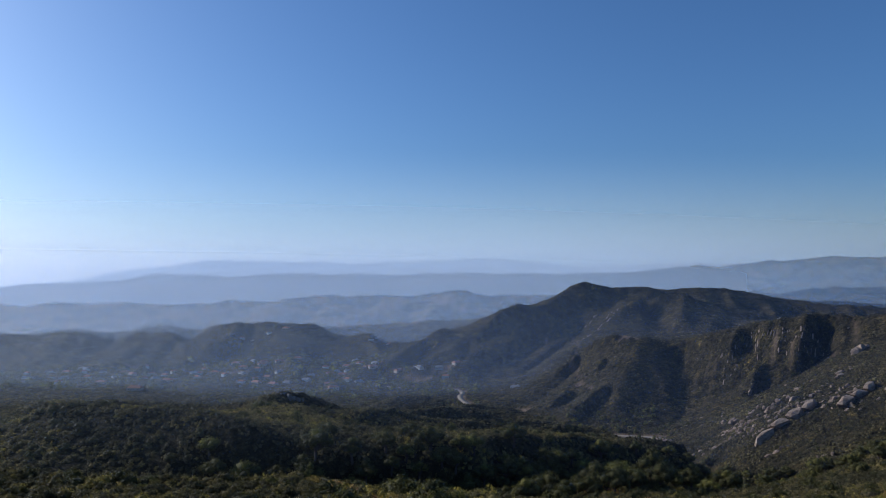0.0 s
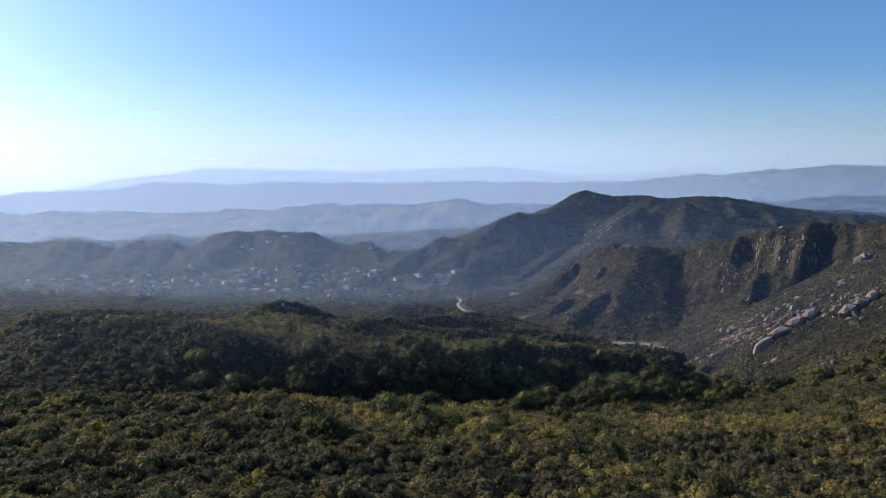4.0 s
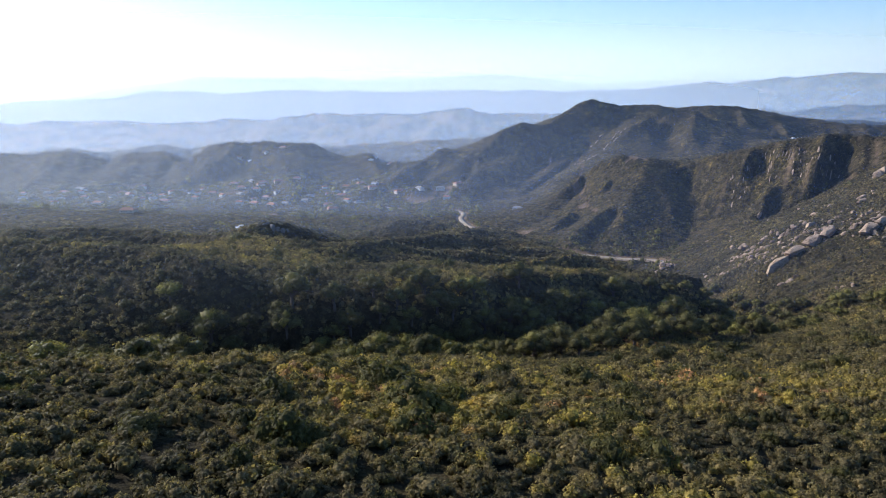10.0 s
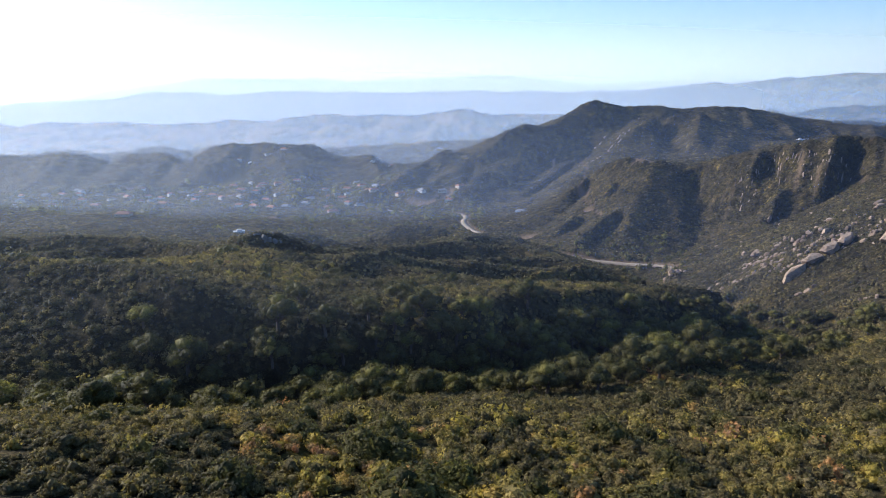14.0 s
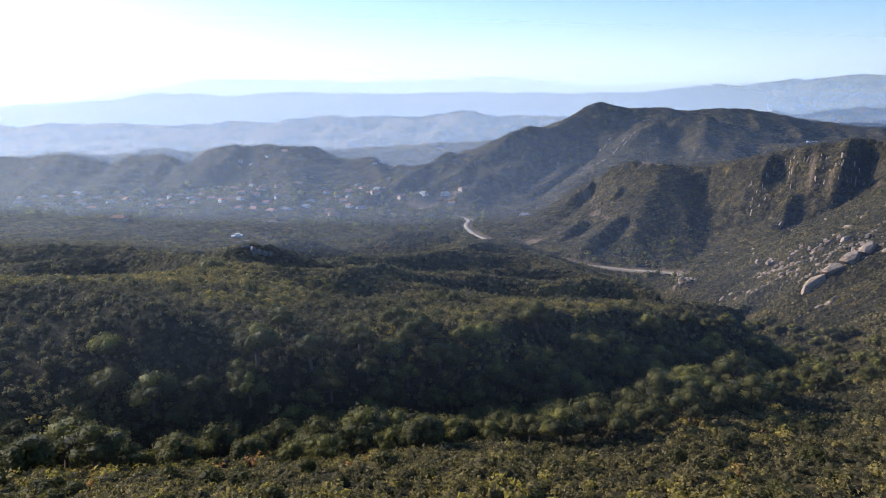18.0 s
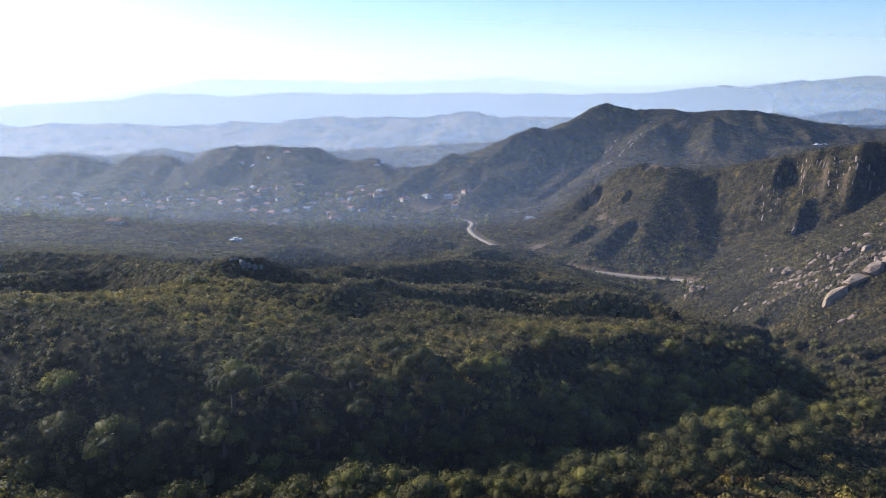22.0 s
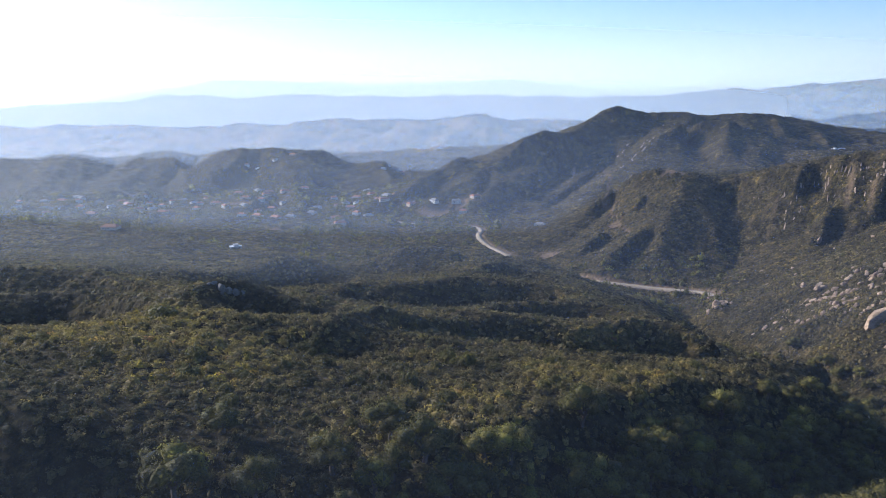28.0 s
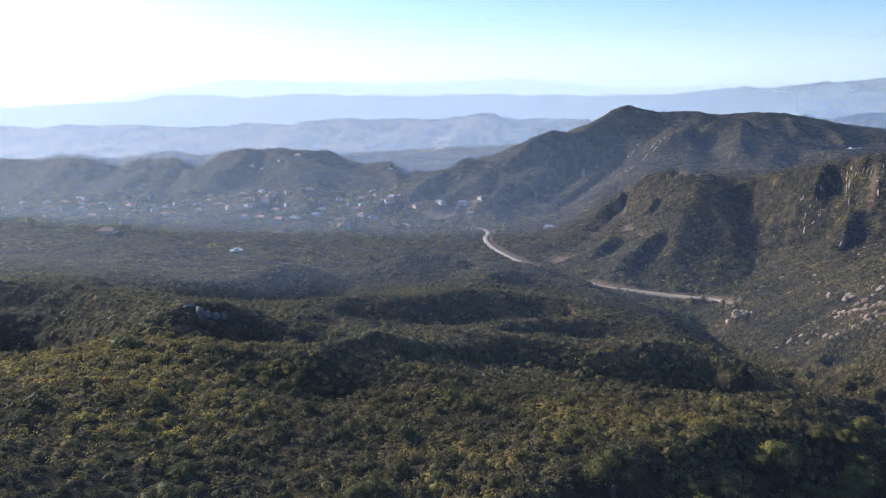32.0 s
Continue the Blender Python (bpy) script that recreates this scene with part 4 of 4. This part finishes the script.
# ---- road ----
def ribbon(name, pts, half, lift, material, label, category):
    """A strip of road laid over the ground, with a raised crown and thin edges."""
    fine = []
    for (ax, ay), (bx, by) in zip(pts[:-1], pts[1:]):
        n = max(2, int(math.dist((ax, ay), (bx, by)) / 4))
        fine += [(ax + (bx - ax) * i / n, ay + (by - ay) * i / n) for i in range(n)]
    fine.append(pts[-1])
    for _ in range(12):
        fine = [fine[0]] + [tuple((a[k] + 2 * b[k] + c[k]) / 4 for k in (0, 1)) for a, b, c in zip(fine[:-2], fine[1:-1], fine[2:])] + [fine[-1]]
    hz = land([p[0] for p in fine], [p[1] for p in fine])
    hz = np.convolve(np.pad(hz, 6, mode="edge"), np.ones(13) / 13, "valid")
    v, f = [], []
    for i, (x, y) in enumerate(fine):
        a, b = fine[max(i - 1, 0)], fine[min(i + 1, len(fine) - 1)]
        dx, dy = b[0] - a[0], b[1] - a[1]
        l = math.hypot(dx, dy)
        for s, dz in ((-1.06, -1.5), (-1, 0), (0, 0.12), (1, 0), (1.06, -1.5)):
            v.append((x - dy / l * half * s, y + dx / l * half * s, hz[i] + lift + dz))
    for i in range(len(fine) - 1):
        for s in range(4):
            f.append((i * 5 + s, i * 5 + s + 1, i * 5 + s + 6, i * 5 + s + 5))
    return tagged(new(name, mesh_object(name, v, f, material, True)), label, category, kind="structure"), fine, hz


road, road_line, road_z = ribbon("road", ROAD_A, 4.0, 1.0, mat_road, "pale two-lane asphalt road winding through the valley", "road")
mat_mark = plain("yellow_road_paint", (0.42, 0.33, 0.08), (0.55, 0.44, 0.12), 2.0, 0.7, 0.1, 0.01)
v, f = [], []
for i in range(0, len(road_line) - 1):
    (ax, ay), (bx, by) = road_line[i], road_line[i + 1]
    l = math.dist((ax, ay), (bx, by))
    ox, oy = -(by - ay) / l * 0.16, (bx - ax) / l * 0.16
    k = len(v)
    v += [(ax - ox, ay - oy, road_z[i] + 1.14), (bx - ox, by - oy, road_z[i + 1] + 1.14), (bx + ox, by + oy, road_z[i + 1] + 1.14), (ax + ox, ay + oy, road_z[i] + 1.14)]
    f.append((k, k + 1, k + 2, k + 3))
line_mark = part("centre_line", mesh_object("centre_line", v, f, mat_mark), road, "yellow painted centre line")


# ---- sandstone boulders and outcrops ----
def rock_mesh(seed, slab, material=None):
    """A weathered sandstone block: boxy, split along flat joints, edges worn round."""
    r = np.random.default_rng(seed)
    v, f = ball(2)
    p = 5.0 if slab else 3.2
    v = v / (np.abs(v) ** p).sum(1)[:, None] ** (1 / p)
    v[:, 0] *= 1 + 0.25 * v[:, 2]                          # overhanging end
    for _ in range(7):                                     # joint faces
        n = r.normal(0, 1, 3)
        n /= np.linalg.norm(n)
        d = r.uniform(0.62, 0.95)
        over = v @ n - d
        v = np.where((over > 0)[:, None], v - over[:, None] * n * 0.97, v)
    q = v * 2.6 + r.uniform(0, 40, 3)
    v = v * (1 + 0.20 * (vnoise(q[:, 0] + q[:, 2], q[:, 1] - q[:, 2], seed) - 0.5))[:, None]
    return mesh_object("boulder", v, f, material or mat_rock)


SLABS = [rock_mesh(200 + i, True) for i in range(6)]
STONES = [rock_mesh(220 + i, False) for i in range(6)]
GREY_STONES = [rock_mesh(240 + i, False, mat_grey_rock) for i in range(4)]


def boulder(mesh, x, y, length, lean, turn, label, group, sink=0.35, tall=1.0, wide=0.6):
    ob = tagged(new("boulder", mesh), label, "rock", group)
    z = height(x, y) + min(1.0, 0.3 * length)
    ob.matrix_world = pose(x, y, z + length * (0.5 - sink) * 0.5, 0, lean, turn) @ Matrix.Diagonal((length / 2, length / 2 * wide, length / 2 * tall * 0.62, 1))
    return ob


def laid(mesh, name, a, b, wide, thick, label, group, lift=0.25):
    """A block laid from one place to another, following the ground between them."""
    pa, pb = (Vector((q[0], q[1], height(*q) + 0.8)) for q in (a, b))
    along = (pb - pa).normalized()
    side = Vector((0, 0, 1)).cross(along).normalized()
    up = along.cross(side)
    m = Matrix((along, side, up)).transposed().to_4x4()
    m.translation = (pa + pb) / 2 + up * thick * lift
    ob = tagged(new(name, mesh), label, "rock", group)
    ob.matrix_world = m @ Matrix.Diagonal(((pb - pa).length * 0.54, wide / 2, thick / 2, 1))
    return ob


r = np.random.default_rng(9)
G = "sandstone slabs on the slope"
# the chain of great slabs up the slope: low end, high end, width, thickness
for ax, ay, bx, by, wide, thick in ((224, 506, 239, 510, 9, 8), (239, 511, 252, 517, 10, 9.5), (253, 517, 269, 526, 11, 10), (268, 524, 283, 536, 9, 9), (278, 494, 291, 503, 9, 9), (292, 503, 306, 512, 9, 10), (306, 511, 318, 520, 8, 9),
                                    (278, 566, 287, 572, 5, 5), (246, 606, 254, 612, 6, 7), (413, 709, 424, 716, 8, 9), (422, 715, 434, 727, 9, 11), (436, 728, 446, 738, 7, 7), (329, 590, 339, 597, 5, 5), (339, 606, 347, 611, 5, 5)):
    laid(SLABS[int(r.integers(6))], "boulder", (ax, ay), (bx, by), wide, thick, "great pale tan sandstone slab leaning up the scrubby slope", G, r.uniform(0.12, 0.3))
# ledges: low ones, and strata broken into rows of stones
for ax, ay, bx, by in ((217, 477, 232, 477), (240, 573, 249, 566), (236, 592, 241, 579), (246, 568, 252, 562), (254, 570, 268, 566), (262, 548, 276, 556), (228, 520, 240, 527), (250, 540, 262, 546), (290, 560, 305, 568), (222, 420, 230, 414), (300, 540, 316, 548), (232, 556, 244, 548), (226, 534, 238, 538), (242, 526, 252, 533), (262, 570, 276, 578), (270, 545, 286, 552), (216, 560, 226, 552), (284, 520, 298, 527), (244, 590, 256, 584), (258, 590, 272, 596)):
    n = int(r.integers(3, 5))
    for k in range(n):
        t0, t1 = k / n + r.uniform(0, 0.05), (k + r.uniform(0.7, 1.0)) / n
        off = r.normal(0, 0.6)
        laid(SLABS[int(r.integers(6))], "ledge", (ax + (bx - ax) * t0, ay + (by - ay) * t0 + off), (ax + (bx - ax) * t1, ay + (by - ay) * t1 + off), r.uniform(1.8, 3.6), r.uniform(2.2, 4.2),
             "thin tan sandstone ledge breaking through low scrub", "rock ledges", 0.2)
# scattered stones in a band up the slope
for _ in range(240):
    t = r.uniform()
    x = 214 + 100 * t + r.normal(0, 8)
    y = 585 - 60 * t + r.normal(0, 26)
    s = float(np.exp(r.normal(0.85, 0.5)))
    boulder((SLABS if r.uniform() < 0.6 else STONES)[int(r.integers(6))], x, y, min(s, 6), -26 + r.normal(0, 14), 25 + r.normal(0, 25), "weathered sandstone boulder among dry scrub", "scattered boulders", 0.34)
for _ in range(70):
    x, y = r.uniform(215, 380), r.uniform(600, 800)
    boulder(STONES[int(r.integers(6))], x, y, float(np.exp(r.normal(0.8, 0.5))), r.normal(0, 15), r.uniform(0, 360), "weathered sandstone boulder among dry scrub", "scattered boulders", 0.34, 1.0, 0.85)
# rock knob by the bend in the road
for dx, dy, s in ((0, 0, 7), (5, 2, 6), (-5, 1, 5), (2, 5, 7), (9, 4, 5), (-2, -5, 4), (4, -3, 5), (-7, -3, 4), (8, 9, 5), (-3, 7, 5), (12, 1, 4), (1, -8, 3)):
    boulder(STONES[int(r.integers(6))], 206 + dx, 676 + dy, s, r.normal(0, 12), r.uniform(0, 360), "dark craggy rock knob beside the canyon road", "rock knob", 0.42, 1.5, 0.85)
# two grey knobs on the near hilltop
for dx, dy, size in ((0, 0, 3.4), (2.2, 0.4, 3.0), (-2.4, 1.0, 2.6), (4.6, 1.4, 2.6), (6.4, 2.4, 2.0), (1.0, -1.6, 2.0), (-4.2, 0.2, 1.8)):
    boulder(GREY_STONES[int(r.integers(4))], -78 + dx, 357 + dy, size, r.normal(0, 8), r.uniform(0, 360), "grey rock outcrop on a rounded hilltop", "hilltop outcrop", 0.42, 1.7, 0.85)
# strata standing out of the cliff face: upper end, lower end
for ax, ay, bx, by in ((485, 958, 455, 905), (474, 968, 440, 908), (482, 936, 456, 892), (420, 1008, 384, 930), (408, 1008, 398, 992), (453, 972, 420, 934), (444, 992, 415, 936), (368, 964, 362, 946), (382, 860, 365, 840),
                       (492, 932, 466, 888), (513, 926, 505, 916), (384, 948, 369, 920), (373, 1008, 364, 990), (526, 920, 536, 922), (457, 984, 429, 950), (436, 996, 428, 982), (500, 938, 482, 910), (390, 985, 380, 962)):
    l = math.dist((ax, ay), (bx, by))
    n = max(2, int(l / 13))
    for sheaf in (-5.5, 0.0, 4.5):
        for k in range(n):
            if r.uniform() < (0.25 if sheaf == 0 else 0.5):
                continue
            t0, t1 = k / n, min((k + r.uniform(0.6, 1.15)) / n, 1)
            off, lower = r.normal(0, 1.4) + sheaf, r.normal(0, 5)
            laid(SLABS[int(r.integers(6))], "rock_fin", (ax + (bx - ax) * t0 + off, ay + (by - ay) * t0 + lower), (ax + (bx - ax) * t1 + off, ay + (by - ay) * t1 + lower), r.uniform(1.0, 2.8), r.uniform(1.6, 3.4),
                 "tall tan rock fin on the gullied cliff face", "cliff fins", -0.05)
# pale rock streaks down a rib of the high mountain
for ax, ay, bx, by in ((481, 1816, 394, 1648), (394, 1648, 317, 1496), (317, 1496, 258, 1470), (440, 1760, 380, 1640), (372, 1700, 330, 1610)):
    for k in range(7):
        t0 = (k + r.uniform(0, 0.3)) / 7
        t1, off = t0 + r.uniform(0.05, 0.12), r.normal(0, 4)
        laid(SLABS[int(r.integers(6))], "rock_streak", (ax + (bx - ax) * t0 + off, ay + (by - ay) * t0), (ax + (bx - ax) * t1 + off, ay + (by - ay) * t1), r.uniform(2, 5), r.uniform(3, 6),
             "pale rock streak along a mountain rib", "mountain rock streaks", 0.3)


# ---- houses in the valley ----
mat_walls = [plain("white_stucco", (0.46, 0.44, 0.40), (0.60, 0.57, 0.52), 0.8, 0.85, 0.1, 0.02), plain("tan_stucco", (0.42, 0.33, 0.25), (0.55, 0.45, 0.35), 0.8, 0.9, 0.1, 0.02)]
mat_roofs = [plain("grey_shingle", (0.16, 0.15, 0.14), (0.28, 0.27, 0.26), 1.5, 0.85, 0.3, 0.05), plain("red_clay_tile", (0.28, 0.12, 0.07), (0.40, 0.19, 0.11), 1.5, 0.85, 0.3, 0.05), plain("white_metal_roof", (0.55, 0.55, 0.55), (0.68, 0.68, 0.68), 0.6, 0.45, 0.05, 0.01)]
mat_pane, pt_, pb_ = nodes_of("window_glass")
pb_.inputs["Base Color"].default_value, pb_.inputs["Roughness"].default_value, pb_.inputs["Specular IOR Level"].default_value = (0.03, 0.04, 0.05, 1), 0.05, 0.8


def block(name, lo, hi, material, parent, label=""):
    (a, b, c), (d, e, g) = lo, hi
    v = [(a, b, c), (d, b, c), (d, e, c), (a, e, c), (a, b, g), (d, b, g), (d, e, g), (a, e, g)]
    f = [(0, 3, 2, 1), (4, 5, 6, 7), (0, 1, 5, 4), (1, 2, 6, 5), (2, 3, 7, 6), (3, 0, 4, 7)]
    return part(name, mesh_object(name, v, f, material), parent, label)


def house(w, d, h, wall, roof, flat, label):
    root = tagged(new("house"), label, "house", "houses in the valley")
    walls = block("wall", (-w / 2, -d / 2, -2.0), (w / 2, d / 2, h), mat_walls[wall], root)
    o = 0.6
    if flat:
        block("roof", (-w / 2 - o, -d / 2 - o, h + 0.004), (w / 2 + o, d / 2 + o, h + 0.4), mat_roofs[roof], root, "flat overhanging roof")
        block("upper_storey", (-w * 0.2, -d / 2 + 1, h + 0.404), (w * 0.25, d / 2 - 1, h + 2.6), mat_walls[wall], root)
    else:
        ridge = h + d * 0.26
        v = [(-w / 2 - o, -d / 2 - o, h - 0.15), (w / 2 + o, -d / 2 - o, h - 0.15), (w / 2 + o, d / 2 + o, h - 0.15), (-w / 2 - o, d / 2 + o, h - 0.15), (-w / 2 + d * 0.3, 0, ridge), (w / 2 - d * 0.3, 0, ridge)]
        v += [(x, y, z + 0.25) for x, y, z in v]
        f = [(6, 7, 11, 10), (8, 9, 10, 11), (7, 8, 11, 11), (9, 6, 10, 10), (1, 0, 4, 5), (3, 2, 5, 4), (0, 1, 7, 6), (1, 2, 8, 7), (2, 3, 9, 8), (3, 0, 6, 9)]
        me = bpy.data.meshes.new("roof")
        me.from_pydata(v, [], [tuple(dict.fromkeys(q)) for q in f])
        me.materials.append(mat_roofs[roof])
        part("roof", me, root)
        chimney = block("chimney", (w * 0.2, -0.5, h), (w * 0.2 + 1.0, 0.5, ridge + 1.0), mat_walls[1], root)
    for i in range(3):
        x = -w / 2 + w * (i + 0.5) / 3 - 0.8
        win = block("window", (x, -d / 2 - 0.09, 1.0), (x + 1.6, -d / 2 - 0.003, 2.3), mat_walls[0], root, "pale window frame")
        block("pane", (x + 0.12, -d / 2 - 0.11, 1.12), (x + 1.48, -d / 2 - 0.094, 2.18), mat_pane, win, "dark window glass")
    door = block("door", (-w / 2 + w / 3 - 0.5, -d / 2 - 0.08, 0.0), (-w / 2 + w / 3 + 0.5, -d / 2 - 0.003, 2.1), mat_bark, root, "dark wooden door")
    return root


HOUSES = [house(16, 10, 3.4, 0, 0, False, "white stucco house with a grey hipped roof among trees"), house(18, 11, 3.4, 1, 1, False, "tan stucco house with a red clay tile roof"),
          house(13, 9, 5.6, 0, 1, False, "two-storey white house with a red tile roof"), house(13, 7, 3.0, 0, 2, True, "long white flat-roofed modern house on a knoll")]
# place and kind
SITES = [(-264, 936, 3), (-769, 1428, 0), (-731, 1340, 2), (-646, 1332, 1), (-772, 1600, 0), (-683, 1620, 2), (-622, 1460, 1), (-554, 1568, 0), (-453, 1460, 2), (-363, 1456, 0), (-322, 1336, 1), (-270, 1392, 0), (-197, 1924, 3), (-186, 1905, 2),
         (-211, 1708, 0), (-86, 1376, 1), (5, 1308, 2), (27, 1360, 1), (-7, 1364, 0), (-46, 1360, 0), (-523, 1936, 3), (-307, 2180, 0), (-936, 1588, 2), (-818, 1616, 0), (-733, 1624, 1), (-640, 1548, 2), (-600, 1624, 0), (-558, 1660, 1)]
SITES2 = [(-192, 1236, 1), (-271, 1444, 0), (-185, 1368, 2), (-139, 1400, 1), (124, 1204, 0), (-395, 905, 1), (-480, 1950, 0), (-560, 1960, 2), (-440, 1970, 1), (817, 1700, 3), (840, 1715, 0), (-200, 2040, 0), (-150, 1990, 1)]
r = np.random.default_rng(31)
for _ in range(75):
    SITES2.append((r.uniform(-900, -120), r.uniform(1330, 1640), int(r.integers(3))))
used, taken = set(), []
for x, y, k in SITES + SITES2:
    if any(math.dist((x, y), q) < 22 for q in taken):
        continue
    taken.append((x, y))
    m = pose(x, y, height(x, y) + 1.6, 0, 0, r.uniform(-50, 50))
    if k in used:
        copy_thing(HOUSES[k], m)
    else:
        used.add(k)
        HOUSES[k].matrix_world = m


# ---- trees filling the valley ----
def woods(name, count, area, size, seed, label, cap=0.0):
    """Many far trees in one mesh: tall lumpy crowns standing on the ground."""
    r = np.random.default_rng(seed)
    shapes = [bush_shape(r, 22, 0.30, 0) for _ in range(6)]
    x0, x1, y0, y1 = area
    n = count * 3
    x, y = r.uniform(x0, x1, n), r.uniform(y0, y1, n)
    grove = 0.6 * vnoise(x / 70, y / 70, 71) + 0.4 * vnoise(x / 25, y / 25, 72)
    low = land(x, y) < cap + 12 * vnoise(x / 60, y / 60, 73)
    keep = (grove > 0.42) & low & (bareness(x, y) < 0.2)
    x, y = x[keep][:count], y[keep][:count]
    clear = np.ones(len(x), bool)
    for hx, hy in taken:
        clear &= np.hypot(x - hx, y - hy + 4) > 11
    x, y = x[clear], y[clear]
    z = land(x, y)
    s = size * np.exp(r.normal(0, 0.32, len(x)))
    vs, fs, ts, k = [], [], [], 0
    for i in range(len(x)):
        sv, sf = shapes[i % 6]
        a = r.uniform(0, 6.28)
        c, d = math.cos(a), math.sin(a)
        tall = r.uniform(1.1, 1.9)
        vs.append(np.stack([(sv[:, 0] * c - sv[:, 1] * d) * s[i] + x[i], (sv[:, 0] * d + sv[:, 1] * c) * s[i] + y[i], sv[:, 2] * s[i] * tall + z[i]], -1))
        fs.append(sf + k)
        ts.append(np.full(len(sv), np.clip(r.normal(0.4, 0.25), 0, 1)))
        k += len(sv)
    me = mesh_object(name, np.concatenate(vs), np.concatenate(fs), mat_oak, True)
    me.attributes.new("tint", "FLOAT", "POINT").data.foreach_set("value", np.concatenate(ts).astype(np.float32))
    return tagged(new(name, me), label, "trees", kind="stuff")


woods("valley_woods", 3600, (-1000, 60, 1130, 1760), 3.6, 81, "dark green trees filling the valley between the houses", 46)
woods("valley_woods", 700, (-330, 60, 850, 1250), 2.8, 82, "oaks and scrub on the flat valley floor", 66)
woods("creek_woods", 420, (60, 290, 690, 900), 2.6, 83, "bright green trees along the creek beside the road", 62)
